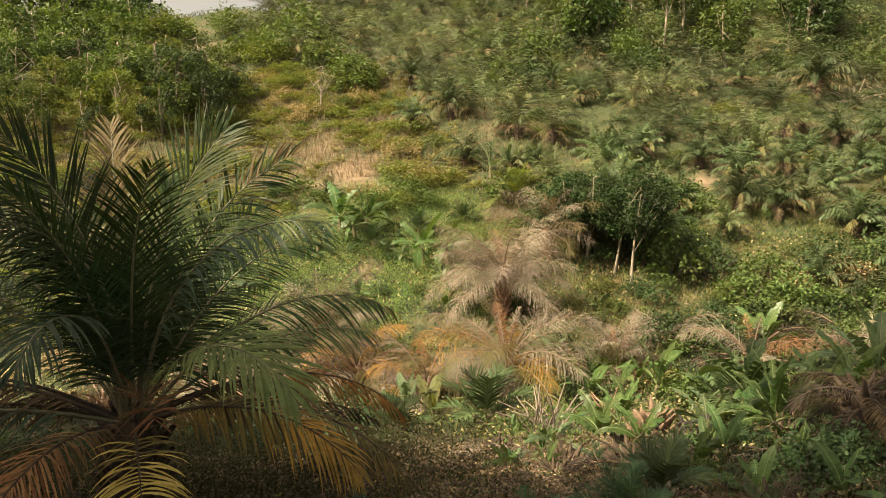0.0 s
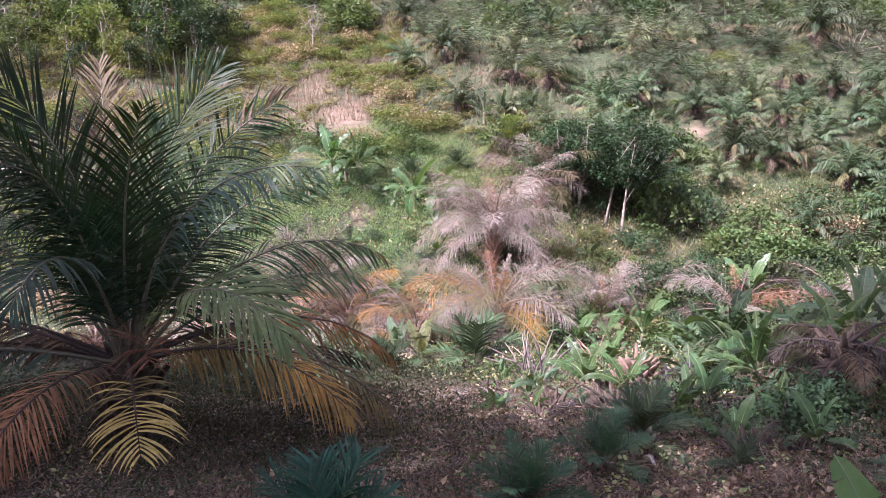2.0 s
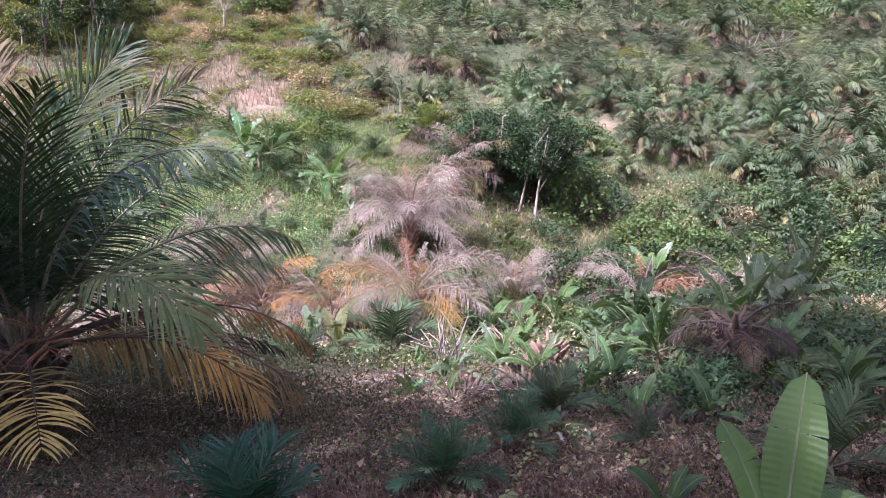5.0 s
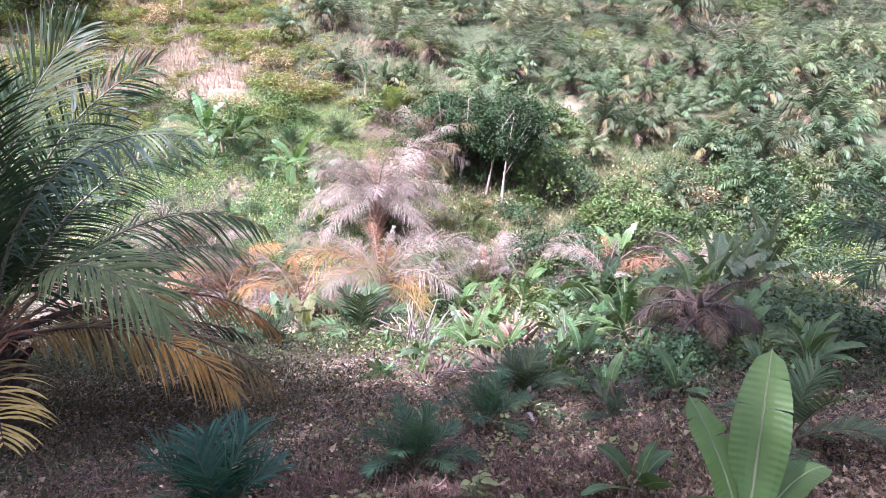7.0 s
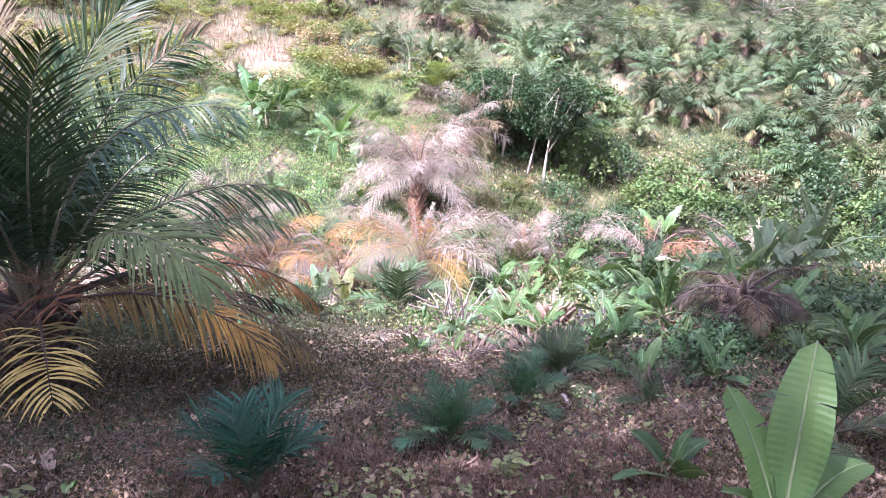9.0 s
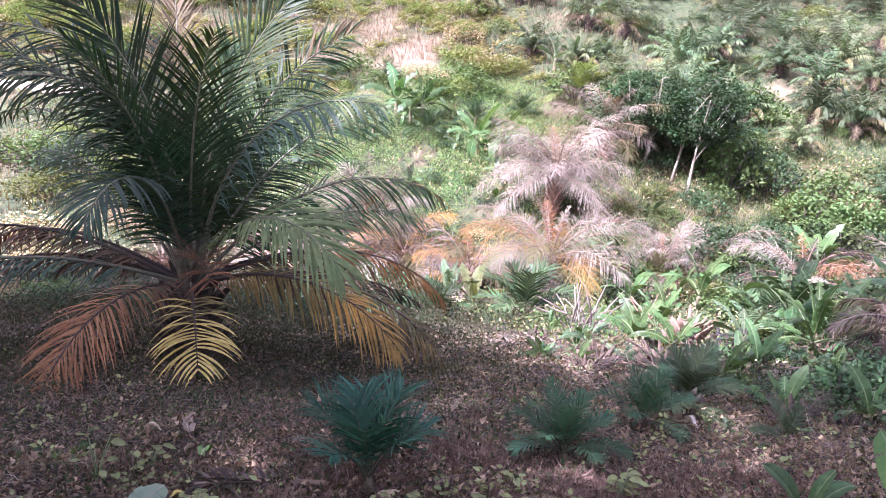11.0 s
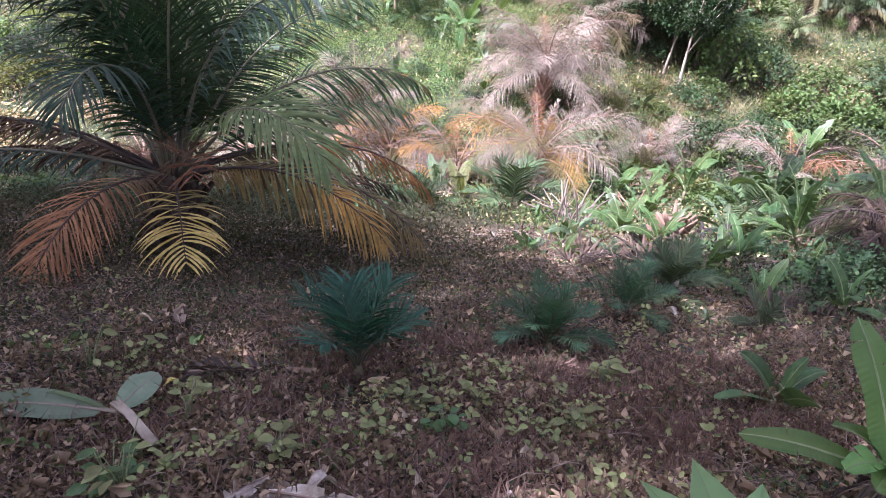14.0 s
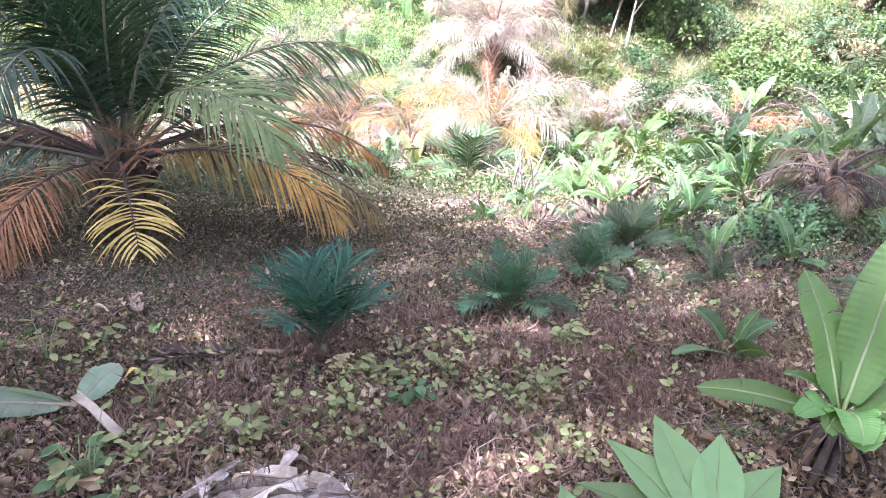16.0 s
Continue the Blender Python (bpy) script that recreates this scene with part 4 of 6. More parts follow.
def bank_plants():
    """Suckers, small shoots and withered tufts scattered over the valley floor and the foot of the far bank."""
    random.seed(120)
    firsts = [banana(4.9, 18.4, 1.1, 6, "green banana sucker among weeds", BANANA, 121, 0.25, 0.13, (20, 84)),
              banana(6.4, 21.6, 0.9, 5, "small upright banana shoot among weeds", BANANA_DARK, 122, 0.2, 0.13, (40, 86), (15, 60)),
              banana(3.5, 21.4, 1.0, 6, "grey-green banana shoot with torn leaves", BANANA_PALE, 123, 0.3, 0.12, (5, 80))]
    tufts = [dead_palm(3.7, 22.4, 0.12, 1.3, 9, "low tuft of withered grey fronds", [G], 131, 70, (10, 70), "withered_tuft", pairs=40, spear=0),
             dead_palm(6.9, 19.4, 0.12, 1.2, 9, "low tuft of brown withered fronds", [B, PALM_TAN], 132, 75, (5, 60), "withered_tuft", pairs=40, spear=0)]
    for kinds, count, x0, x1, y0, y1, lo, hi in ((firsts, 44, 1.5, 15.0, 15.5, 26.0, 0.45, 0.95), (firsts, 14, 0.4, 6.5, 10.5, 15.5, 0.35, 0.65), (firsts, 12, -9.0, 2.0, 25.0, 31.0, 0.6, 1.1), (tufts, 22, 1.0, 14.0, 14.0, 26.0, 0.5, 1.2), (tufts, 8, -8.0, -1.0, 15.0, 22.0, 0.8, 1.4)):
        for _ in range(count):
            x, y = rnd(x0, x1), rnd(y0, y1)
            ob = copy_thing(random.choice(kinds), Matrix.LocRotScale((x, y, height(x, y) - 0.04), Euler((rnd(-.15, .15), rnd(-.15, .15), rnd(0, 6.28))), None))
            q = rnd(lo, hi)
            ob.scale = (q, q, q * rnd(0.85, 1.15))


bank_plants()


def valley_debris():
    """Dry fronds, suckers and withered tufts thick between the bananas and the litter slope."""
    random.seed(140)
    tufts = [dead_palm(2.5, 8.4, 0.10, 0.8, 9, "low heap of brown withered fronds", [PALM_DARK_SHADED, B], 141, 70, (-5, 60), "withered_tuft", trunk=PALM_TRUNK, pairs=34, spear=0),
             dead_palm(3.4, 9.0, 0.10, 0.8, 8, "low heap of pale withered fronds", [G, PALM_TAN], 142, 80, (-5, 50), "withered_tuft", trunk=PALM_TRUNK, pairs=34, spear=0)]
    shoots = [banana(3.0, 7.6, 0.62, 7, "low green banana sucker beside dry fronds", BANANA, 143, 0.22, 0.14, (15, 84), (20, 90)),
              banana(3.9, 6.6, 0.55, 6, "low dark banana sucker beside dry fronds", BANANA_DARK, 144, 0.22, 0.15, (15, 80), (20, 80), tear=0.2)]
    palms = [small_palm(2.4, 6.6, 0.6, 10, "thin-leaved young oil palm among dry fronds", PALM_TEAL, seed=145, pairs=26, low=20, leaf=0.24, width=0.017)]
    for kinds, count, lo, hi in ((tufts, 26, 0.5, 1.0), (shoots, 16, 0.6, 1.15), (palms, 7, 0.6, 1.1)):
        n = 0
        while n < count:
            x, y = rnd(0.8, 7.5), rnd(4.6, 12.0)
            if y < 9.5 - 2.1 * (x - 0.6) or x > 0.75 * y + 0.6:
                continue
            ob = copy_thing(random.choice(kinds), Matrix.LocRotScale((x, y, (height(x, y) if y > 8 else lay(x, y)) - 0.03), Euler((rnd(-.12, .12), rnd(-.12, .12), rnd(0, 6.28))), None))
            q = rnd(lo, hi)
            ob.scale = (q, q, q * rnd(0.8, 1.1))
            n += 1


valley_debris()


def near_banana():
    """The young banana close to the path: broad whole leaves over a dark dead stem."""
    random.seed(111)
    x, y = 1.50, 1.40
    z0 = height(x, y)
    ob = thing("banana_plant", x, y, z0, "young banana with broad bright whole leaves", "banana plant", "banana plants in the valley")
    top = 0.27
    for i in range(6):
        g = Geo()
        a = i * 1.05
        g.tube([Vector((math.cos(a) * 0.06 - 0.05, math.sin(a) * 0.05 - 0.03, -0.06)), Vector((math.cos(a) * 0.045 - 0.02, math.sin(a) * 0.045, 0.12)), Vector((math.cos(a) * 0.025, math.sin(a) * 0.025, top + 0.04))], [0.020, 0.017, 0.012], 7)
        part("leaf_sheath", g, BARK_DARK, ob, "dark withered leaf sheath")
    for az, rise, length, half, droop, fold, roll in (
            (52, 72, 0.70, 0.105, 14, 0.12, 4), (118, 66, 0.54, 0.095, 22, 0.12, -4), (168, 14, 0.50, 0.060, 26, 0.35, -25),
            (262, 40, 0.26, 0.075, 70, 0.3, 30), (225, 46, 0.22, 0.06, 90, 0.45, -20), (85, 60, 0.34, 0.06, 70, 0.5, 40),
            (252, 55, 0.30, 0.075, 105, 0.25, 10), (305, 52, 0.36, 0.09, 100, 0.25, 0), (20, 42, 0.50, 0.09, 60, 0.3, 0),
            (340, 10, 0.42, 0.085, 50, 0.3, 0), (150, 55, 0.26, 0.05, 80, 0.5, 0), (45, 28, 0.44, 0.09, 55, 0.3, 0), (200, 50, 0.26, 0.06, 95, 0.3, 0)):
        g = Geo()
        banana_leaf(g, length, half, az, rise, droop, fold, 0.22, 0.1, 0.13, 4, roll, 90, 0.8 if az == 60 else 2.0)
        ribbed("leaf", "midrib", g, [BANANA_WHOLE, MIDRIB], ob).location = (0, 0, top)
    for i in range(7):
        g = Geo()
        banana_leaf(g, 0.24, 0.022, 40 + i * 55, -35, 50, 0.9, 0.8, 0.1, 0.4, 10)
        part("dry_leaf", g, [BANANA_DRY if i % 3 == 0 else PALM_DARK_SHADED, TWIG], ob, "hanging dry brown leaf").location = (0, 0, top - 0.02)


near_banana()


# ---- cassava leaf close to the camera ----
def cassava(x, y, z, lobes, size, label, turn, tip, lean_x=0.0, lean_y=0.0, seed=1):
    random.seed(seed)
    g0 = height(x, y - 0.3)
    ob = thing("cassava_plant", x, y - 0.3, g0, label, "cassava plant")
    g = Geo()
    head = Vector((0, 0.3, z - g0))
    g.tube([Vector((0, 0, -0.05)), Vector((0.02, 0.02, 0.4 * head.z)), Vector((0.0, 0.12, 0.85 * head.z)), head], [0.012, 0.011, 0.007, 0.004], 6)
    part("stem", g, BARK_DARK, ob)
    for i in range(lobes):
        a = radians(turn + (i - (lobes - 1) / 2) * (250 / lobes))
        k = 1 - 0.35 * abs(i - (lobes - 1) / 2) / lobes * 2
        ln, wd = size * k * rnd(0.9, 1.1), size * 0.17 * k
        g = Geo()
        d = Vector((math.cos(a), math.sin(a), 0))
        s = Vector((-d.y, d.x, 0))
        mid, lft, rgt = [], [], []
        for j in range(9):
            u = j / 8
            c = head + d * ln * u + Vector((0, 0, tip * size * (u - 1.1 * u * u) + lean_x * d.x * u * size + lean_y * d.y * u * size))
            w = wd * (math.sin(math.pi * u ** 0.9) ** 0.9) * (1 if u < 0.6 else 1 - 1.1 * (u - 0.6)) + 0.004 * (1 - u)
            mid.append(c)
            lft.append(c + s * w + Vector((0, 0, 0.25 * w)))
            rgt.append(c - s * w + Vector((0, 0, 0.25 * w)))
        g.strip(lft, mid)
        g.strip(mid, rgt)
        g.tube([m + Vector((0, 0, 0.001)) for m in mid], [0.0025 * (1.1 - j / 8) for j in range(9)], 4, 1)
        part("leaf_lobe", g, [CASSAVA, MIDRIB], ob)
    return ob


cassava(0.57, 0.38, 0.47, 9, 0.29, "pale green lobed cassava leaf on a thin stem", 96, 0.16, 0, 0.22, 1)
cassava(0.36, 0.40, 0.40, 5, 0.17, "pale green lobed cassava leaf beside another", 100, 0.2, 0, 0.25, 2)
cassava(0.16, 0.38, 0.37, 6, 0.18, "small pale green lobed cassava leaf", 95, 0.2, 0, 0.22, 3)


# ---- broad-leaved trees and shrubs ----
def leaf_quad(g, c, d, up, size, wide):
    """A folded pointed leaf of four triangles."""
    s = d.cross(up)
    if s.length < 0.01:
        s = d.cross(Vector((1, 0.2, 0)))
    s.normalize()
    n = s.cross(d)
    a, b = c, c + d * size
    m1 = c + d * size * 0.45
    k = len(g.v)
    g.v.extend((tuple(a), tuple(m1 + s * wide + n * wide * 0.3), tuple(b), tuple(m1 - s * wide + n * wide * 0.3)))
    g.f.extend(((k, k + 1, k + 2), (k, k + 2, k + 3)))
    g.m.extend((0, 0))


def unit():
    while True:
        p = Vector((rnd(-1, 1), rnd(-1, 1), rnd(-1, 1)))
        if 0.05 < p.length < 1:
            return p.normalized()


def crown_geo(clumps, per, size, wide, clump_r):
    """Leaves in clumps, turned outwards and upwards."""
    g = Geo()
    for c, k in clumps:
        for _ in range(per):
            o = unit()
            p = c + Vector((o.x, o.y, o.z * 0.75)) * clump_r * k * rnd(0.45, 1.0)
            d = (o + unit() * 0.8 + Vector((0, 0, -0.15))).normalized()
            leaf_quad(g, p, d, (Vector((0, 0, 1)) + unit() * 0.7).normalized(), size * rnd(0.7, 1.2), wide * rnd(0.8, 1.15))
    return g


def shrub_kind(label, mat, clumps, per, leaf, flat, seed, name="shrub"):
    """A shrub one metre in radius: stems, and leaves in uneven clumps on them."""
    random.seed(seed)
    ob = thing(name, 0, 0, 0, label, "shrub")
    g = Geo()
    spots = []
    for i in range(clumps):
        o = unit()
        r = rnd(0.45, 1.0) ** 0.6 * rnd(0.75, 1.2)
        c = Vector((o.x * r, o.y * r, abs(o.z) * r * flat + 0.22))
        spots.append((c, rnd(0.6, 1.3)))
        if i % 3 == 0:
            g.tube([Vector((0, 0, -0.2)), c * 0.5 + Vector((0, 0, -0.05)), c], [0.035, 0.022, 0.008], 4)
    part("stem", g, BARK_DARK, ob)
    part("crown", crown_geo(spots, per, leaf, leaf * 0.3, 0.33), mat, ob)
    return ob


SHRUBS = [shrub_kind("yellow-green leafy shrub on the hillside", SHRUB_LIGHT, 46, 19, 0.13, 0.9, 201),
          shrub_kind("green leafy shrub on the hillside", SHRUB_MID, 46, 19, 0.13, 0.8, 202),
          shrub_kind("dark green dense shrub on the hillside", SHRUB_DARK, 46, 19, 0.13, 0.9, 203),
          shrub_kind("half-dry brown shrub on the slope", SHRUB_DRY, 34, 34, 0.12, 0.7, 204),
          shrub_kind("tall green bush with drooping leaves", SHRUB_MID, 50, 21, 0.165, 1.5, 205)]


def stand_shrub(x, y, kind, size, tall=1.0):
    ob = SHRUBS[kind]
    m = Matrix.LocRotScale((x, y, height(x, y) - 0.05), Euler((0, 0, rnd(0, 6.28))), None)
    if ob.get("stands"):
        ob = copy_thing(ob, m)
    else:
        ob["stands"] = 1
        ob.matrix_world = m
    ob.scale = (size, size, size * tall)
    return tagged(ob, group="shrubs on the slopes")


def tree(x, y, tall, crown_r, crown_h, label, mat, bark, seed, clumps=60, per=30, leaf=0.25, lean=(0, 0), trunk_r=0.09, limbs=9, name="tree", bare_to=0.5):
    random.seed(seed)
    ob = thing(name, x, y, height(x, y) - 0.05, label, "tree")
    g = Geo()
    path = [Vector((lean[0] * u + 0.08 * tall * 0.15 * math.sin(4 * u + seed), lean[1] * u + 0.012 * tall * math.cos(5 * u + seed), tall * u * 0.92 - 0.15 * (1 - u))) for u in [i / 8 for i in range(9)]]
    g.tube(path, [trunk_r * (1.15 - 0.9 * i / 8) for i in range(9)], 8)
    spots = []
    mid = tall - crown_h / 2
    for i in range(clumps):
        o = unit()
        r = rnd(0.35, 1.0) ** 0.5 * rnd(0.8, 1.15)
        c = Vector((path[-1].x * 0.8 + o.x * r * crown_r, path[-1].y * 0.8 + o.y * r * crown_r, mid + o.z * r * crown_h / 2))
        spots.append((c, rnd(0.6, 1.35)))
    for i in range(limbs):
        k = 3 + i % 6
        c = spots[i][0]
        g.tube([path[k], path[k].lerp(c, 0.5) + Vector((0, 0, 0.05 * tall * rnd(-1, 1))), c], [trunk_r * 0.45, trunk_r * 0.3, trunk_r * 0.08], 5)
    part("trunk", g, bark, ob)
    if clumps and per:
        part("crown", crown_geo(spots, per, leaf, leaf * 0.32, 0.28 * crown_r), mat, ob)
    return ob


# slim trees on the far bank
tree(7.35, 26.49, 4.42, 1.33, 2.30, "slim pale-trunked tree with a dark round crown", TREE_DARK, BARK, 211, 46, 105, 0.115, (0.35, 0.1), 0.06)
tree(6.95, 27.54, 3.89, 1.42, 2.12, "slim white-trunked tree with a leaning stem", TREE_DARK, BARK, 212, 44, 105, 0.115, (0.55, 0.1), 0.055)
tree(6.01, 28.56, 3.94, 1.54, 2.57, "dark leafy tree with a thin pale trunk", TREE_DARK, BARK, 213, 50, 105, 0.115, (0.3, 0.0), 0.07)
tree(5.30, 28.77, 3.92, 1.45, 2.73, "dark leafy tree with a thin pale trunk", TREE_DARK, BARK, 214, 46, 105, 0.115, (-0.2, 0.0), 0.06)
tree(8.26, 28.29, 4.21, 1.29, 2.75, "dark leafy tree at the edge of the palms", TREE_DARK, BARK_DARK, 215, 50, 105, 0.115, (0.2, 0.0), 0.08)
tree(-8.07, 46.36, 3.4, 1.3, 2.4, "bare branched pale tree on the hillside", SHRUB_MID, BARK, 216, 40, 3, 0.14, (0.2, 0), 0.06, 34)

random.seed(77)
# thickets beside the slim trees and on the lower right bank
for sx, sy, sk, ss, st in ((17.0, 24.0, 2, 1.3, 1.0), (19.0, 25.6, 2, 1.5, 1.1), (21.0, 24.4, 1, 1.4, 1.0), (23.0, 26.0, 2, 1.7, 1.1), (19.6, 21.8, 0, 1.1, 0.7), (25.0, 24.4, 1, 1.6, 1.0), (22.0, 28.0, 4, 1.2, 1.0), (17.8, 27.6, 4, 1.1, 1.0),
                           (5.9, 29.9, 2, 1.25, 1.1), (7.3, 29.6, 2, 1.3, 1.1), (8.7, 29.9, 2, 1.3, 1.2), (6.6, 28.6, 2, 0.9, 0.9), (9.04, 27.49, 4, 1.32, 1.1), (8.46, 26.38, 1, 0.81, 1.1), (11.00, 27.43, 2, 1.24, 1.1), (12.90, 27.49, 1, 1.15, 1.0), (16.22, 27.57, 3, 1.16, 0.9), (19.11, 27.94, 2, 1.78, 1.1), (19.39, 25.57, 0, 1.13, 0.7),
                           (20.23, 24.07, 1, 1.64, 1.0), (12.11, 25.30, 1, 1.12, 0.8), (14.18, 25.15, 1, 1.21, 0.8), (7.60, 17.60, 1, 0.90, 0.8), (8.20, 16.80, 2, 0.80, 0.8), (10.58, 18.47, 2, 1.30, 0.9), (12.60, 18.00, 1, 1.40, 0.9),
                           (8.1, 10.0, 2, 0.9, 0.9), (7.2, 8.6, 2, 0.8, 0.9), (9.4, 10.6, 1, 1.1, 0.9), (8.5, 12.1, 1, 0.9, 1.2), (7.8, 11.9, 0, 0.7, 1.2), (6.7, 6.9, 2, 0.8, 0.8), (-15.62, 24.05, 2, 1.43, 0.8),
                           (-17.51, 24.36, 1, 1.33, 0.8), (-20.00, 23.95, 2, 1.51, 0.8), (-15.65, 22.33, 0, 1.30, 0.7), (-13.32, 23.33, 0, 1.10, 0.8), (-11.50, 21.07, 3, 1.25, 0.6), (-14.21, 19.10, 3, 1.37, 0.6), (-9.40, 22.53, 1, 1.03, 0.7),
                           (-11.51, 15.01, 2, 0.90, 0.6), (3.45, 34.26, 1, 1.61, 0.9), (5.55, 33.20, 2, 1.35, 1.0), (4.88, 32.11, 2, 1.26, 1.1), (7.26, 31.44, 2, 1.26, 1.1), (-1.47, 21.02, 1, 0.98, 0.9), (-2.20, 15.50, 2, 1.00, 0.8),
                           (-6.2, 11.6, 2, 0.8, 0.7), (-3.6, 12.0, 2, 0.75, 0.7), (-8.0, 12.6, 2, 0.9, 0.7), (-2.0, 12.6, 2, 0.7, 0.8), (-9.8, 13.4, 1, 0.9, 0.6), (-5.0, 13.6, 2, 0.8, 0.7), (7.4, 9.4, 2, 0.7, 0.8),
                           (8.4, 8.6, 2, 0.9, 0.8), (10.0, 11.8, 2, 1.0, 0.8), (6.2, 13.4, 2, 0.8, 0.6), (7.8, 14.6, 1, 0.8, 0.7)):
    stand_shrub(sx, sy, sk, ss, st)


# mostly dark shrubs behind the large palm, added in place of shade
for sx, sy in ((-9.0, 12.0), (-7.6, 13.4), (-6.4, 14.6), (-8.8, 15.0), (-5.2, 15.6), (-10.6, 13.6), (-7.0, 16.2), (-4.4, 14.2), (-11.4, 15.6), (-9.6, 10.6), (-6.0, 12.4), (-12.6, 17.4)):
    stand_shrub(sx, sy, random.choice((2, 2, 3)), rnd(0.6, 1.0), rnd(0.5, 0.8))
# small bushes over the foot of the far bank and the valley floor
# the many dark ones on the right stand in for shade there
for sx, sy, sk, ss, st in [(rnd(2.0, 17.0), rnd(16.0, 27.0), random.choice((0, 1, 1, 2, 2, 3)), rnd(0.3, 0.8), rnd(0.6, 1.2)) for _ in range(90)] + [(rnd(7.0, 19.0), rnd(18.0, 25.5), random.choice((2, 2, 2, 4)), rnd(0.6, 1.15), rnd(0.6, 1.0)) for _ in range(34)] + [(rnd(-12.0, 2.0), rnd(22.0, 30.0), random.choice((1, 1, 2, 3)), rnd(0.25, 0.55), rnd(0.6, 1.0)) for _ in range(24)] + [(rnd(3.0, 9.0), rnd(6.0, 15.0), random.choice((2, 2, 1)), rnd(0.25, 0.6), rnd(0.6, 1.1)) for _ in range(44)]:
    stand_shrub(sx, sy, sk, ss, st)


# a broad fern-leaved palm above the dead ones
small_palm(3.70, 33.95, 2.21, 15, "broad bright green feather-leaved palm", SHRUB_LIGHT, seed=17, pairs=24, low=4)


thickets = {}


def wooded(region, count, kinds, sizes, seed, tall=(0.8, 1.2), keep=None):
    random.seed(seed)
    x0, x1, y0, y1 = region
    k = 0
    for _ in range(count * 6):
        x, y = rnd(x0, x1), rnd(y0, y1)
        if k >= count:
            break
        if abs(x) > 0.85 * y + 8 or (keep and not keep(x, y)) or bare(x, y) > 0.2 or (y > 70 and -0.40 < x / y < -0.25):
            continue
        kind, q = random.choice(kinds), rnd(*sizes)
        thickets.setdefault(kind, []).append((x, y, q, q * rnd(*tall), rnd(0, 360)))
        k += 1


# the leafy shoulder of the hill, the shrub belt above it, and undergrowth among the palms
def shoulder_wood():
    """Bushy trees on the hill's shoulder: lumpy crowns with dark hollows between them."""
    random.seed(301)
    firsts = [tree(-16.6, 43.5, 4.6, 1.9, 4.0, "bushy dark green tree on the hill's shoulder", SHRUB_DARK, BARK_DARK, 341, 20, 120, 0.17, (0.2, 0), 0.1, 8, "bushy_tree"),
              tree(-19.5, 42.0, 4.0, 1.8, 3.7, "bushy yellow-green tree on the hill's shoulder", SHRUB_LIGHT, BARK, 342, 18, 120, 0.17, (-0.2, 0), 0.09, 8, "bushy_tree"),
              tree(-22.5, 44.0, 4.4, 1.9, 4.0, "bushy green tree with a pale stem", SHRUB_MID, BARK, 343, 19, 120, 0.17, (0.3, 0), 0.09, 8, "bushy_tree")]
    for f in firsts:
        tagged(f, group="bushy trees on the shoulder")
    for x, y, k, q in ((-15.2, 45.5, 0, 1.0), (-17.8, 41.0, 1, 0.7), (-18.8, 46.0, 0, 1.1), (-21.0, 40.6, 1, 0.75), (-21.5, 47.5, 2, 1.1), (-24.5, 41.0, 2, 0.8), (-25.0, 45.0, 1, 1.0), (-24.8, 48.5, 0, 1.15), (-28.0, 43.0, 0, 1.0), (-28.5, 47.0, 2, 1.1), (-31.5, 44.5, 1, 1.0), (-32.0, 49.0, 0, 1.2), (-35.5, 46.0, 2, 1.1), (-14.2, 48.5, 0, 0.8), (-17.0, 50.0, 2, 1.0), (-20.0, 51.5, 1, 1.0), (-38.0, 49.0, 0, 1.2), (-27.5, 51.5, 2, 1.1), (-16.4, 40.4, 0, 0.7), (-19.2, 39.2, 0, 0.6), (-22.6, 38.8, 2, 0.7), (-26.5, 39.5, 0, 0.8), (-30.0, 40.5, 2, 0.9), (-14.6, 43.0, 0, 0.85)):
        ob = copy_thing(firsts[k], Matrix.LocRotScale((x, y, height(x, y) - 0.2), Euler((0, 0, rnd(0, 6.28))), None))
        ob.scale = (q, q, q * rnd(0.85, 1.15))


shoulder_wood()
wooded((-38, -4, 50, 84), 36, (0, 1, 1, 4), (1.5, 2.5), 302, (0.7, 1.1), lambda x, y: x < -5 - 0.45 * (y - 50))
wooded((-27, 0, 32, 54), 190, (0, 0, 1, 3), (0.5, 1.25), 303, (0.55, 1.0), lambda x, y: x < 2 - 0.3 * (y - 33))
wooded((2, 42, 29, 62), 90, (1, 2, 0, 2, 4), (0.6, 1.3), 304, (0.5, 0.9))
wooded((3, 44, 52, 90), 110, (2, 2, 1, 4), (1.2, 2.3), 309, (0.7, 1.1))
# mainly dark shrubs, deepening the gaps below the palms as shade would
wooded((4, 40, 29, 52), 120, (2, 2, 1, 2), (0.5, 0.9), 308, (0.5, 0.8))
wooded((-38, -10, 23.5, 38), 30, (0, 3, 1, 0), (0.6, 1.4), 305, (0.5, 0.8), lambda x, y: not 27.5 < y < 31.5)
wooded((19, 31, 26, 33.5), 9, (2, 2, 1), (1.1, 1.9), 307, (0.7, 1.1))
wooded((12, 34, 19.5, 29), 10, (1, 2, 3, 2), (0.7, 1.5), 306, (0.6, 1.0))


for kind, spots in sorted(thickets.items()):
    joined("thicket", SHRUBS[kind], spots, SHRUBS[kind]["label"].replace("shrub on", "shrubs over").replace("bush with", "bushes with"), "shrubs")


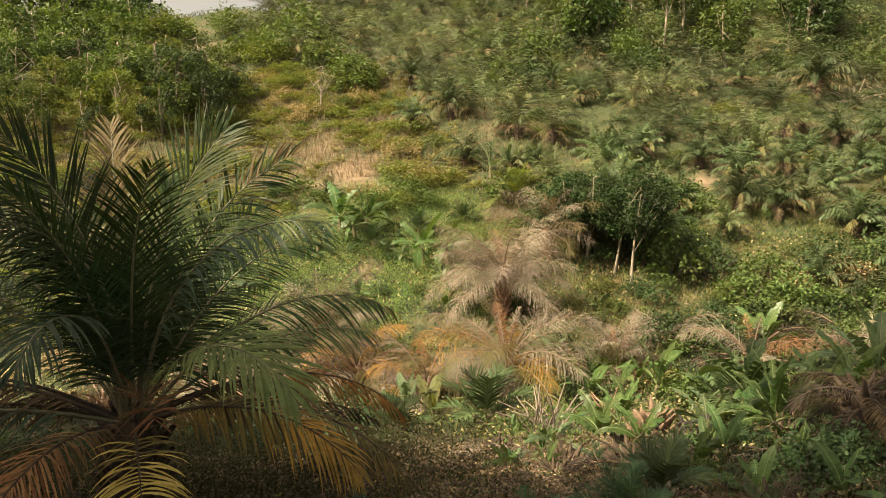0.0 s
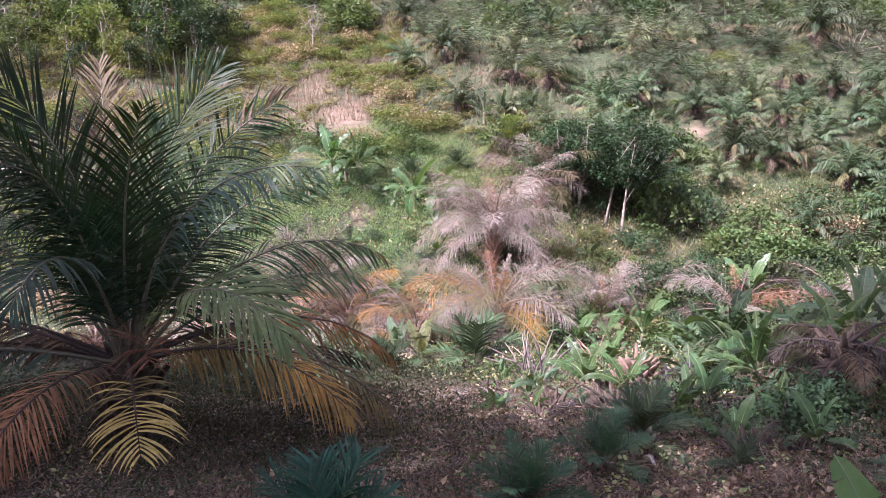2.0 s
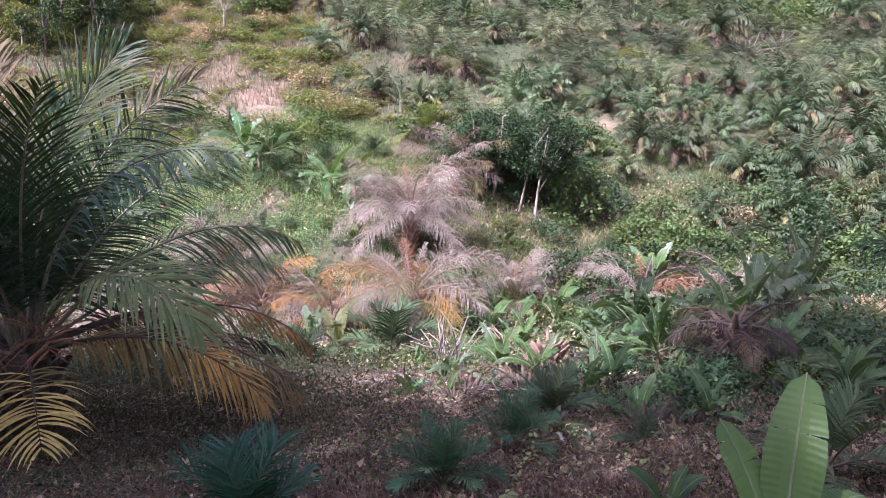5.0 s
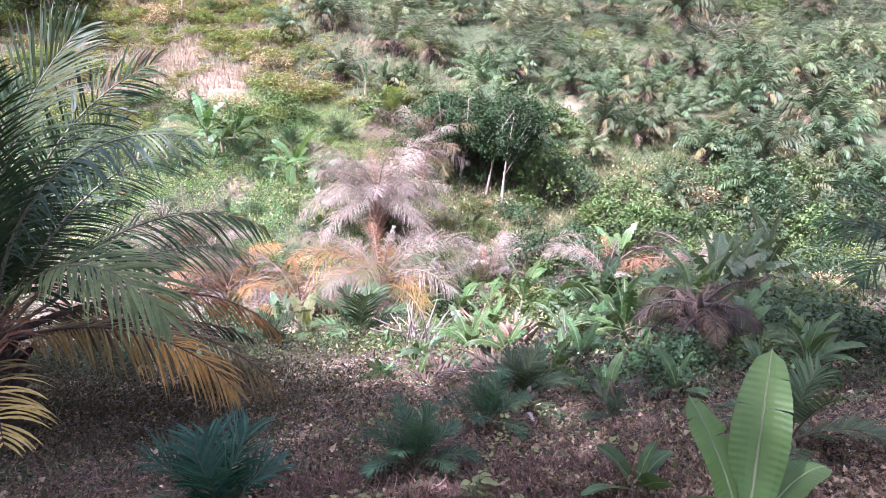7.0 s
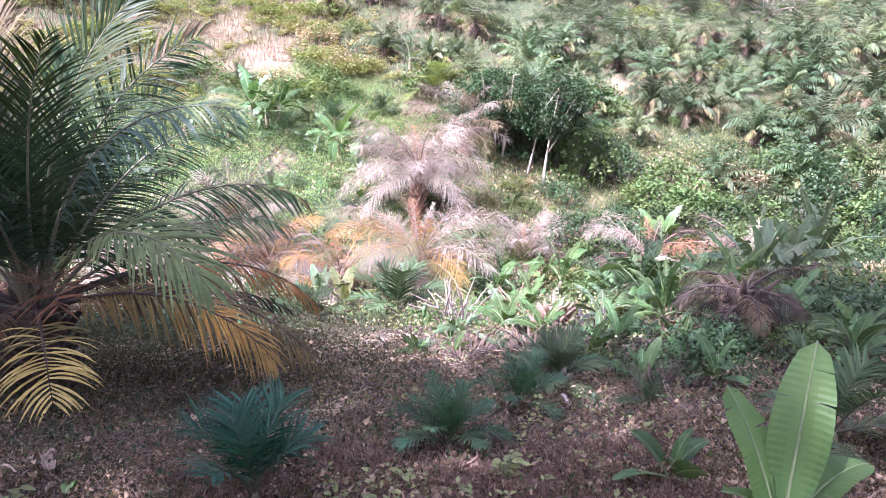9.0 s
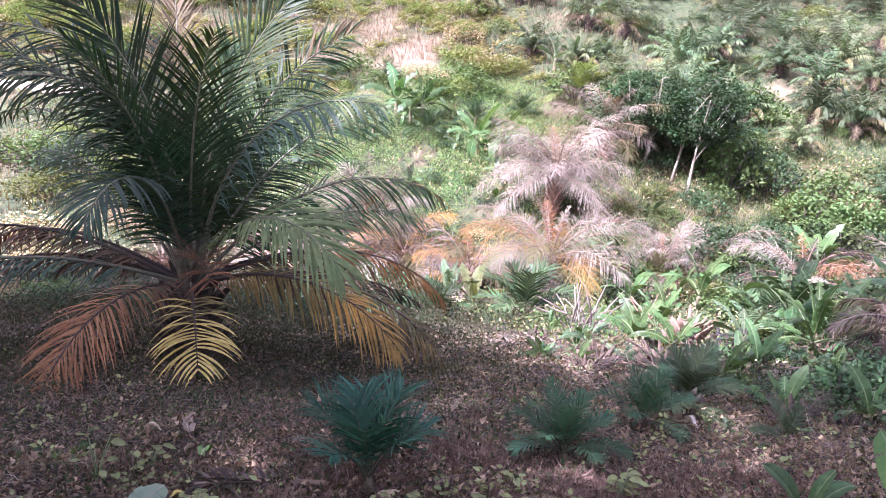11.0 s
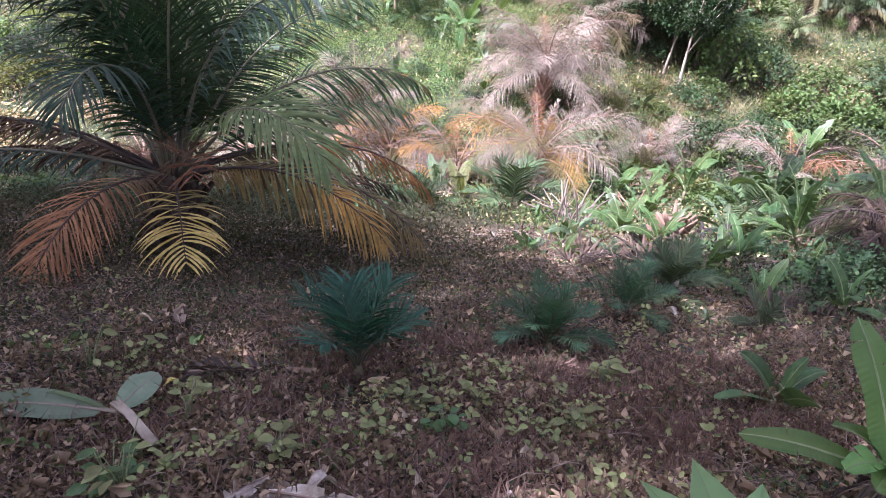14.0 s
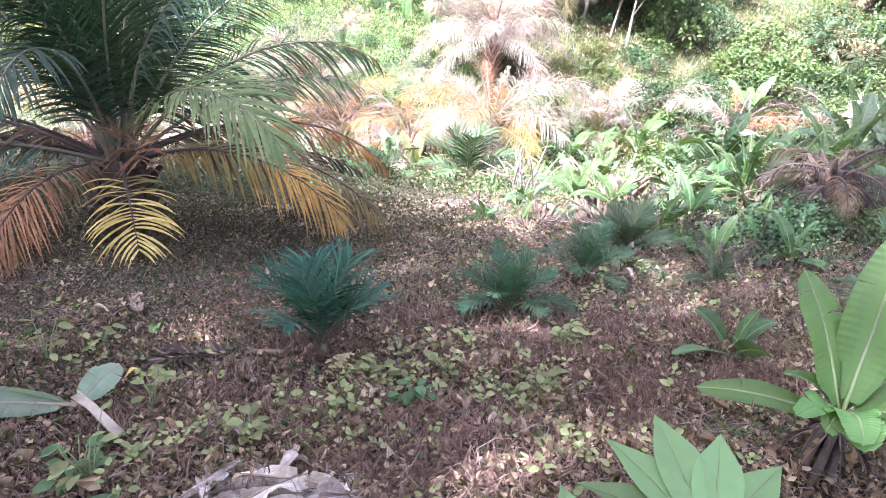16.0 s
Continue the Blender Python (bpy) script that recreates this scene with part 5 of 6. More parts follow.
def forest():
    """Tall wood along the top of the hill and in the gully: dark crowns, some pale trunks."""
    random.seed(311)
    firsts = [tree(-34, 80, 7.5, 2.2, 5.5, "tall forest tree with a grey-green crown", SHRUB_MID, BARK, 312, 54, 17, 0.44, (0.3, 0), 0.11, 8, "forest_tree"),
              tree(14, 62, 8.5, 2.3, 7.0, "tall forest tree with a dense dark crown", SHRUB_DARK, BARK, 313, 58, 17, 0.44, (-0.3, 0), 0.11, 8, "forest_tree"),
              tree(19, 60, 9.5, 1.9, 5.5, "tall forest tree with a long pale trunk", SHRUB_MID, BARK, 314, 46, 17, 0.44, (0.3, 0.2), 0.11, 8, "forest_tree")]
    for f in firsts:
        tagged(f, group="forest on the hilltop")
    n = 0
    while n < 110:
        x, y = rnd(-75, 90), rnd(54, 104)
        gully = 8 < x < 35 and 54 + 0.2 * abs(x - 20) < y < 92
        ridge = y - 0.1 * x > 78 + 0.30 * max(0, x + 27) and (x < -31 or x > -17)
        if not (gully or ridge) or abs(x) > 0.95 * y or -0.40 < x / y < -0.25:
            continue
        s = rnd(0.6, 1.1)
        ob = copy_thing(random.choice(firsts), Matrix.LocRotScale((x, y, height(x, y) - 0.2), Euler((0, 0, rnd(0, 6.28))), None))
        ob.scale = (s, s, s * rnd(0.75, 1.1))
        n += 1
    for x, y, s in ((-29, 66, 0.6), (-32, 70, 0.75), (-35, 66, 0.7), (-38, 69, 0.8), (-42, 67, 0.85), (-27, 53, 0.55), (-31, 54, 0.6), (-36, 56, 0.7), (-33, 78, 0.9), (-37, 80, 1.0), (-16, 82, 0.6), (-12, 84, 0.7),
                    (-16.5, 43, 0.42), (-18.5, 45.5, 0.5), (-21.5, 43.5, 0.45), (-24.5, 46, 0.5), (-28, 44, 0.48), (-20.5, 48.5, 0.5), (-16, 47.5, 0.45), (-31, 47, 0.55), (-24, 41.5, 0.4), (-34, 45, 0.55), (-27, 48.5, 0.5)):
        ob = copy_thing(firsts[round(x * 7) % 2], Matrix.LocRotScale((x, y, height(x, y) - 0.2), Euler((0, 0, rnd(0, 6.28))), None))
        ob.scale = (s * 1.3, s * 1.3, s)


forest()


def shade_trees():
    """Unseen trees added beside and behind the path, to cast the shade over the near slope."""
    first = tree(-12.9, 2.7, 15.0, 3.2, 9.5, "tall unseen tree added to shade the slope", SHRUB_DARK, BARK_DARK, 321, 90, 30, 0.6, (0.3, 0), 0.2, 10, "shade_tree")
    random.seed(322)
    for x, y, s in ((-18.1, 8.9, 0.95), (-20.2, 7.5, 1.2), (-12.1, -1.5, 1.1), (-12.0, -5.4, 0.95), (-10.4, -10.3, 1.3), (-12.4, -14.3, 1.3), (-17.5, -5.1, 1.4), (-16.8, -10.0, 1.45), (-17.8, -15.0, 1.45), (-15.8, 5.6, 1.05), (-14.6, 7.9, 0.95)):
        ob = copy_thing(first, Matrix.LocRotScale((x, y, height(x, y) - 0.1), Euler((0, 0, rnd(0, 6.28))), None))
        ob.scale = (s, s, s)


shade_trees()
# more unseen trees, placed by where their shadows land
tree(-12.9, -5.6, 27, 3.4, 7, "very tall unseen tree added for shade, dense high crown", SHRUB_DARK, BARK_DARK, 334, 46, 22, 0.6, (0.2, 0), 0.26, 10, "shade_tree")
tree(-9.3, -3.7, 27, 3.4, 7, "very tall unseen tree added for shade, high crown", SHRUB_DARK, BARK_DARK, 331, 60, 24, 0.6, (0.3, 0), 0.26, 10, "shade_tree")
tree(-7.2, 2.3, 27, 3.6, 7, "very tall unseen tree added for shade, high crown", SHRUB_DARK, BARK_DARK, 333, 80, 30, 0.6, (0.2, 0), 0.26, 10, "shade_tree")
tree(-12.7, -9.5, 27, 4.6, 9, "very tall unseen tree added for shade, high crown", SHRUB_DARK, BARK_DARK, 332, 34, 22, 0.6, (0.2, 0), 0.26, 10, "shade_tree")


# ---- low growth that nobody could count ----
def fern(g, o, r):
    """A tuft of arching fern fronds with tapering side leaflets."""
    a0 = rnd(0, 360)
    for i in range(6):
        a, e = radians(a0 + i * 60 + rnd(-25, 25)), radians(rnd(40, 80))
        out = Vector((math.cos(a), math.sin(a), 0))
        s = Vector((-math.sin(a), math.cos(a), 0))
        ln = r * rnd(0.7, 1.2)
        pts = [o + out * ln * (u * math.cos(e) + 0.30 * u * u) + Vector((0, 0, ln * (u * math.sin(e) - 0.45 * u * u))) for u in (0.12, 0.30, 0.48, 0.66, 0.82, 1.0)]
        for k in range(5):
            p, q = pts[k], pts[k + 1]
            w = ln * 0.22 * (1 - 0.17 * k)
            for sgn in (-1, 1):
                tip = p + s * sgn * w + (q - p) * 0.9 - Vector((0, 0, 0.35 * w))
                n = len(g.v)
                g.v.extend((tuple(p), tuple(p + (q - p) * 0.7), tuple(tip)))
                g.f.append((n, n + 1, n + 2))
                g.m.append(0)


def bracken():
    random.seed(401)
    g = Geo()
    n = 0
    while n < 2600:
        x, y = rnd(-26, 4.5), rnd(31, 55)
        if bare(x, y) > rnd(0.2, 0.4) or x > 3 - 0.3 * (y - 33) + rnd(-1, 1) or (x > -7 and y < 35) or noise.noise(Vector((x * 0.6, y * 0.6, 21))) < rnd(-0.35, 0.2):
            continue
        fern(g, Vector((x, y, height(x, y))), rnd(0.35, 0.95))
        n += 1
    stuff("bracken", g, FERN, "yellow-green bracken ferns over the bank", "ferns")


bracken()


def creepers():
    random.seed(402)
    g = Geo()
    n = 0
    while n < 80000:
        x, y = rnd(-13.5, 4.5), rnd(22, 37.5)
        inside = max(blob(x, y, -2, 31, 5.2, 6.2), blob(x, y, -5.2, 26.2, 5.2, 4), 0.8 * blob(x, y, -9, 29.4, 4, 4.5))
        if rnd(0, 0.45) > inside or bare(x, y) > 0.3:
            continue
        lump = 0.20 + 0.22 * noise.noise(Vector((x * 0.8, y * 0.8, 5)))
        p = Vector((x, y, height(x, y) + rnd(0, max(0.05, lump)) + 0.03))
        leaf_quad(g, p, (unit() + Vector((0, -0.3, 0.2))).normalized(), (Vector((0, -0.3, 1)) + unit() * 0.9).normalized(), rnd(0.035, 0.07), rnd(0.016, 0.028))
        n += 1
    stuff("creeper", g, CREEPER, "bright green creeping cover on the far bank", "creeper")


creepers()


def grasses():
    random.seed(403)
    g = Geo()
    n = 0
    while n < 60000:
        x, y = rnd(-28, 8), rnd(20, 54)
        if bare(x, y) < rnd(0.02, 0.4) and rnd(0, 1) > (0.9 if x < -2 and y > 34 else 0.35):
            continue
        if greenness(x, y) < 0.6 or (y < 36 and -7 < x < 2.5 and rnd(0, 1) < 0.8):
            continue
        p = Vector((x, y, height(x, y) - 0.02))
        a, h, w = rnd(0, 6.28), rnd(0.12, 0.5), rnd(0.010, 0.026)
        s = Vector((math.cos(a), math.sin(a), 0)) * w
        tip = p + Vector((rnd(-.3, .3), rnd(-.3, .3), 1)) * h
        g.face((p - s, p + s, tip))
        n += 1
    stuff("dry_grass", g, GRASS_DRY, "straw-coloured dry grass on the clay bank", "grass")


grasses()


def bank_grass():
    """Dry and green grass on the lower far bank below the palms."""
    random.seed(410)
    for mat, count, label in ((GRASS_DRY, 22000, "straw-coloured grass under the palms"), (SHRUB_MID, 26000, "green grass and weeds under the palms"), (FERN, 24000, "olive grass under the palms")):
        g = Geo()
        for _ in range(count):
            y = rnd(19.5, 36)
            x = rnd(0.0, 0.85) * y
            if noise.noise(Vector((x * 0.5, y * 0.5, count * 0.001))) < rnd(-0.5, 0.25):
                continue
            p = Vector((x, y, height(x, y) - 0.02))
            a, h, w = rnd(0, 6.28), rnd(0.12, 0.42), rnd(0.008, 0.020)
            s = Vector((math.cos(a), math.sin(a), 0)) * w
            g.face((p - s, p + s, p + Vector((rnd(-1.2, 1.2), rnd(-1.2, 1.2), 1)) * h))
        stuff("bank_grass", g, mat, label, "grass")


bank_grass()


def valley_weeds():
    """Mixed low leaves on the valley floor and the lower far bank."""
    random.seed(404)
    # the dark weeds are strewn by noise, with shade in their colour
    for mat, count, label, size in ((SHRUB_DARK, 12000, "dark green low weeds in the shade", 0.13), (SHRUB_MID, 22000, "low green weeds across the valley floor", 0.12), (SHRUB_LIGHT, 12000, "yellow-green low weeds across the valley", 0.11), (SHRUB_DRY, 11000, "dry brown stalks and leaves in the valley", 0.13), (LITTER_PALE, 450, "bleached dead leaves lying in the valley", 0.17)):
        g = Geo()
        n = 0
        while n < count:
            y = 4.5 + 26.5 * rnd(0, 1) ** 0.9
            x = rnd(-0.75, 0.75) * y
            v = y - 0.1 * x
            patch = noise.noise(Vector((x * 0.45, y * 0.45, count * 0.001)))
            if v < 11 + rnd(0, 3) - 1.25 * max(0, x - 0.5) + 5.5 * (1 - smooth(-3, 0.5, x)) or patch < rnd(-0.5, 0.25):
                continue
            p = Vector((x, y, height(x, y) + rnd(0.0, 0.28 + 0.3 * max(0, patch))))
            k = size * (0.55 + 0.02 * y)
            leaf_quad(g, p, (unit() + Vector((0, 0, 0.3))).normalized(), (Vector((0, -0.2, 1)) + unit() * 0.7).normalized(), k * rnd(0.5, 1.4), k * 0.24)
            n += 1
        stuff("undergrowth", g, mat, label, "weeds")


valley_weeds()


def litter():
    """Curled dry leaves, twigs and small weeds over the near slope."""
    random.seed(405)
    for mat, count, label, lo, hi in ((LITTER, 110000, "brown curled dead leaves covering the slope", 0.012, 0.040), (SHRUB_DRY, 70000, "dull tan dry leaves on the slope", 0.010, 0.032), (LITTER_PALE, 14000, "pale bleached dead leaves on the slope", 0.010, 0.036), (SHRUB_DARK, 22000, "small dull green leaves in the litter", 0.010, 0.030), (WEED, 40000, "small yellow-green leaves creeping over the litter", 0.012, 0.034), (LITTER, 3500, "large crumpled brown dead leaves", 0.035, 0.07), (LITTER_PALE, 1400, "large crumpled pale dead leaves", 0.035, 0.075)):
        g = Geo()
        for _ in range(count):
            y = -0.6 + 12.0 * rnd(0, 1) ** 1.75
            x = rnd(-0.95, 0.85) * (y + 1.9)
            # paler pieces are thinned out here to darken the ground below the palm
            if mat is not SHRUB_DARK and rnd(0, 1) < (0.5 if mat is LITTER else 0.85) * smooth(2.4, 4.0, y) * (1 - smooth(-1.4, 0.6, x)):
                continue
            if mat is not LITTER and noise.noise(Vector((x * 1.5, y * 1.5, count * 0.001))) < rnd(-0.45, 0.35):
                continue
            lump = noise.noise(Vector((x * 2.3, y * 2.3, 1.0))) + 0.6 * noise.noise(Vector((x * 6.0, y * 6.0, 9.0)))
            p = Vector((x, y, lay(x, y) + rnd(-0.01, 0.04 + 0.16 * max(0, lump))))
            k = 1 + 0.09 * max(0, y)
            ln, wd = rnd(lo, hi) * k, rnd(0.10, 0.38)
            d = (unit() * Vector((1, 1, 0.8))).normalized()
            s = d.cross(unit())
            if s.length < 0.05:
                continue
            s.normalize()
            u = s.cross(d) * ln * rnd(0.1, 0.75)
            n = len(g.v)
            if y < 3.2:
                a, b = s * wd * ln, s * wd * ln * rnd(0.5, 1.0)
                g.v.extend((tuple(p), tuple(p + d * ln * 0.3 + a + u), tuple(p + d * ln * 0.72 + b + u * rnd(-1, 1)), tuple(p + d * ln - u * rnd(-0.5, 0.9)), tuple(p + d * ln * 0.7 - b + u * 0.7), tuple(p + d * ln * 0.25 - a * 0.8 + u * rnd(0.2, 1.2))))
                g.f.extend(((n, n + 1, n + 2, n + 3), (n, n + 3, n + 4, n + 5)))
            else:
                g.v.extend((tuple(p), tuple(p + d * ln * 0.45 + s * wd * ln + u), tuple(p + d * ln - u * 0.4), tuple(p + d * ln * 0.5 - s * wd * ln + u * 0.6)))
                g.f.extend(((n, n + 1, n + 3), (n + 1, n + 2, n + 3)))
            g.m.extend((0, 0))
        stuff("leaf_litter", g, mat, label, "leaf litter")
    # weeds under the large palm; their dark colour also stands for its shade
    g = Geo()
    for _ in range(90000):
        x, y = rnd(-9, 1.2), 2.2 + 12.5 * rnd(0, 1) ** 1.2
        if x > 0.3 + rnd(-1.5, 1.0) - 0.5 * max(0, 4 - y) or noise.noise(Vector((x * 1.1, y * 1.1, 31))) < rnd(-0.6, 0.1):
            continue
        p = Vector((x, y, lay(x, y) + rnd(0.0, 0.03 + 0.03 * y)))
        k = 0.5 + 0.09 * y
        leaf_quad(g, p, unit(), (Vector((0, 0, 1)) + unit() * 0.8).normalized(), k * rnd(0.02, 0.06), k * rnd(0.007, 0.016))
    stuff("undergrowth", g, WEED_SHADED, "dull green weeds under the large palm, darkened for its shade", "weeds")
    # dark leaves and strips fill in for the shadows under the bananas
    for wm, count, tall, label in ((SHRUB_DARK, 26000, 0.5, "dark green weeds standing in for shade under the bananas"), (PALM_DARK_SHADED, 9000, 0.6, "dark dead leaf strips standing in for shade under the bananas"), (SHRUB_MID, 9000, 0.45, "green weeds between the bananas")):
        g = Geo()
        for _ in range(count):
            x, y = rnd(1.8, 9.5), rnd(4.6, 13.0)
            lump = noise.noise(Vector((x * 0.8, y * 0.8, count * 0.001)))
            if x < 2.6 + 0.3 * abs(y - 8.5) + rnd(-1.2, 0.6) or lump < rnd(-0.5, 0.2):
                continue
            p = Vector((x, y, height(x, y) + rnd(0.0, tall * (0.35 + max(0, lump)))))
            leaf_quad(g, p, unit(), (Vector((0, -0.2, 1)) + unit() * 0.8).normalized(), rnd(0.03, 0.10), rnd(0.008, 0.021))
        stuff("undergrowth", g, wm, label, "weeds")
    for wm, count, label in ((SHRUB_DARK, 10000, "dull green low weeds in the litter"), (SHRUB_MID, 7000, "green low weeds in the litter")):
        g = Geo()
        for _ in range(count):
            y = 1.6 + 8 * rnd(0, 1) ** 1.3
            x = rnd(-0.9, 0.85) * (y + 1.6)
            lump = noise.noise(Vector((x * 1.6, y * 1.6, count * 0.001)))
            if lump < rnd(-0.1, 0.35):
                continue
            p = Vector((x, y, lay(x, y) + rnd(0.0, 0.03 + 0.12 * lump)))
            k = 1 + 0.14 * y
            leaf_quad(g, p, unit(), (Vector((0, -0.2, 1)) + unit() * 0.6).normalized(), k * rnd(0.016, 0.042), k * rnd(0.006, 0.013))
        stuff("undergrowth", g, wm, label, "weeds")
    g = Geo()
    for _ in range(6000):
        y = -0.5 + 11 * rnd(0, 1) ** 1.6
        x = rnd(-0.95, 0.85) * (y + 1.9)
        p = Vector((x, y, lay(x, y) + rnd(0.0, 0.06)))
        d = (unit() * Vector((1, 1, 0.5))).normalized() * rnd(0.04, 0.2) * (1 + 0.1 * y)
        r = rnd(0.001, 0.0028) * (1 + 0.15 * y)
        b = unit() * d.length * 0.35
        g.tube([p, p + d * 0.33 + b, p + d * 0.7 + b * 0.8, p + d * 0.9], [r, r, r * 0.9, r * 0.5], 3)
    stuff("twigs", g, TWIG, "thin dry twigs and vine stems in the litter", "twigs")


litter()


def dry_stems():
    """Standing tangles of thin dead weed stems on the near slope."""
    random.seed(409)
    g = Geo()
    patches = ((0.85, 3.0, 0.45), (1.05, 2.35, 0.32), (0.1, 3.2, 0.4), (-0.9, 3.1, 0.5), (0.3, 1.5, 0.4), (-0.2, 1.9, 0.4), (1.6, 3.3, 0.4), (-1.6, 1.9, 0.4))
    for i in range(640):
        if i < 460:
            cx, cy, sp = patches[i % 8]
            x, y = random.gauss(cx, sp), random.gauss(cy, sp)
        else:
            y = 0.9 + 6.5 * rnd(0, 1) ** 1.2
            x = rnd(-0.85, 0.8) * (y + 1.5)
        h0 = rnd(0.04, 0.11) * (1 + 0.06 * y)
        for _ in range(60):
            px, py = x + random.gauss(0, 0.11), y + random.gauss(0, 0.11)
            p = Vector((px, py, lay(px, py) + rnd(-0.01, 0.02)))
            d = (Vector((0, 0, 0.75)) + unit()).normalized()
            w = d.cross(unit()) * rnd(0.0012, 0.003) * (1 + 0.2 * y)
            q = p + d * h0 * rnd(0.3, 0.8)
            tip = q + (d + unit() * 0.9) * h0 * rnd(0.2, 0.6)
            n = len(g.v)
            g.v.extend((tuple(p - w), tuple(p + w), tuple(q + w), tuple(q - w), tuple(tip)))
            g.f.extend(((n, n + 1, n + 2, n + 3), (n + 3, n + 2, n + 4)))
            g.m.extend((0, 0))
    stuff("dry_stems", g, DRY_STEM, "thin brown dead weed stems standing in the litter", "dry weeds")


dry_stems()


def round_leaf(g, c, d, size):
    """A broad heart-like leaf, folded along the middle."""
    s = d.cross((Vector((0, -0.3, 1)) + unit() * 0.35).normalized())
    s.normalize()
    n = s.cross(d)
    k = len(g.v)
    for u, w in ((0, 0), (0.16, 0.22), (0.45, 0.33), (0.78, 0.19), (1, 0)):
        g.v.append(tuple(c + d * size * u + s * size * w + n * size * w * 0.35))
    for u, w in ((0.78, 0.19), (0.45, 0.33), (0.16, 0.22)):
        g.v.append(tuple(c + d * size * u - s * size * w + n * size * w * 0.35))
    g.f.extend(((k, k + 1, k + 2, k + 3, k + 4), (k, k + 4, k + 5, k + 6, k + 7)))
    g.m.extend((0, 0))


def weeds():
    """Broad-leaved seedlings in clusters on the litter."""
    random.seed(406)
    spots = [(-0.12, 2.54, 0.16), (0.21, 2.54, 0.2), (0.57, 2.27, 0.2), (1.46, 4.11, 0.35), (-0.35, 2.35, 0.14), (0.6, 1.75, 0.2), (0.85, 1.5, 0.2), (-1.74, 2.66, 0.12), (0.35, 2.45, 0.22), (0.78, 2.05, 0.24), (1.2, 3.3, 0.4), (0.25, 2.95, 0.2), (1.75, 4.1, 0.5), (-1.25, 2.35, 0.2), (-0.72, 1.72, 0.16), (-1.0, 1.42, 0.15), (0.95, 1.62, 0.2), (-0.1, 1.75, 0.14), (1.5, 2.3, 0.3), (-2.4, 3.4, 0.4), (2.2, 4.6, 0.5)]
    g = Geo()
    for i in range(400):
        if i < 290:
            cx, cy, sp = random.choice(spots)
            x, y = random.gauss(cx, sp), random.gauss(cy, sp)
        else:
            y = 0.4 + 9 * rnd(0, 1) ** 1.3
            x = rnd(-0.9, 0.8) * (y + 1.8)
        o = Vector((x, y, lay(x, y)))
        h = rnd(0.03, 0.13)
        for k in range(random.randint(3, 6)):
            a = rnd(0, 6.28)
            d = Vector((math.cos(a), math.sin(a), rnd(-0.1, 0.6))).normalized()
            round_leaf(g, o + Vector((0, 0, h * rnd(0.4, 1.1))) + d * rnd(0.0, 0.03), d, rnd(0.016, 0.040) * (1 + 0.1 * y) * (1.5 if k == 0 and i % 7 == 0 else 1))
    stuff("seedlings", g, WEED, "yellow-green broad-leaved weed seedlings", "weeds")


weeds()


def vines():
    """Dry curling vine stems over the litter."""
    random.seed(408)
    g = Geo()
    for i in range(1500):
        y = 0.7 + 4.2 * rnd(0, 1) ** 1.7
        x = rnd(-0.9, 0.8) * (y + 1.6)
        p = Vector((x, y, lay(x, y) + rnd(0.02, 0.07)))
        a, turn, step = rnd(0, 6.28), rnd(-1.1, 1.1), rnd(0.02, 0.05)
        path = []
        for k in range(7):
            path.append(p.copy())
            a += turn + rnd(-0.3, 0.3)
            p = p + Vector((math.cos(a), math.sin(a), 0)) * step
            p.z = lay(p.x, p.y) + 0.03 + 0.04 * math.sin(k + i)
        r = rnd(0.0015, 0.004)
        g.tube(path, [r * (1 - 0.08 * k) for k in range(7)], 3)
    stuff("dry_vines", g, TWIG, "pale curling dry vine stems on the litter", "vines")


vines()


def hill_undergrowth():
    """Leafy ground between the palms on the far hill."""
    random.seed(407)
    # the dark leaves imitate the palms' shade on the ground between them
    for mat, count, label in ((SHRUB_MID, 16000, "green undergrowth between the hillside palms"), (SHRUB_LIGHT, 8000, "yellow-green undergrowth on the hillside"), (PALM_BROWN, 9000, "dry brown undergrowth on the hillside"), (SHRUB_DARK, 36000, "dark green undergrowth on the hillside")):
        g = Geo()
        n = 0
        while n < count:
            y = 29 + 55 * rnd(0, 1) ** 1.4
            x = rnd(-0.72, 0.8) * y
            if bare(x, y) > rnd(0.15, 0.6) or (y < 36.5 and -9 < x < 3.5) or (-26 < x < 3 - 0.3 * (y - 33) and y < 56 and rnd(0, 1) < 0.75):
                continue
            lump = noise.noise(Vector((x * 0.45, y * 0.45, count * 0.0003)))
            if lump < rnd(-0.5, 0.3):
                continue
            p = Vector((x, y, height(x, y) + rnd(0, 0.2 + 0.8 * max(0, lump))))
            k = 0.045 + 0.0018 * y
            leaf_quad(g, p, (unit() + Vector((0, -0.2, 0.2))).normalized(), (Vector((0, -0.4, 1)) + unit() * 0.7).normalized(), k * rnd(0.7, 1.5), k * 0.28)
            n += 1
        stuff("undergrowth", g, mat, label, "weeds")


hill_undergrowth()


# ---- single things on the near slope ----
def lying(name, x, y, label, category, turn=0.0, lift=0.02):
    e = 0.15
    slope_y = math.atan2(height(x, y + e) - height(x, y - e), 2 * e)
    slope_x = math.atan2(height(x + e, y) - height(x - e, y), 2 * e)
    ob = new(name)
    ob.empty_display_size = 0.1
    ob.matrix_world = Matrix.Translation((x, y, (height(x, y) if y > 8 else lay(x, y)) + lift)) @ Euler((slope_y, -slope_x, 0)).to_matrix().to_4x4() @ pose(0, 0, 0, 0, 0, turn)
    return tagged(ob, label, category)


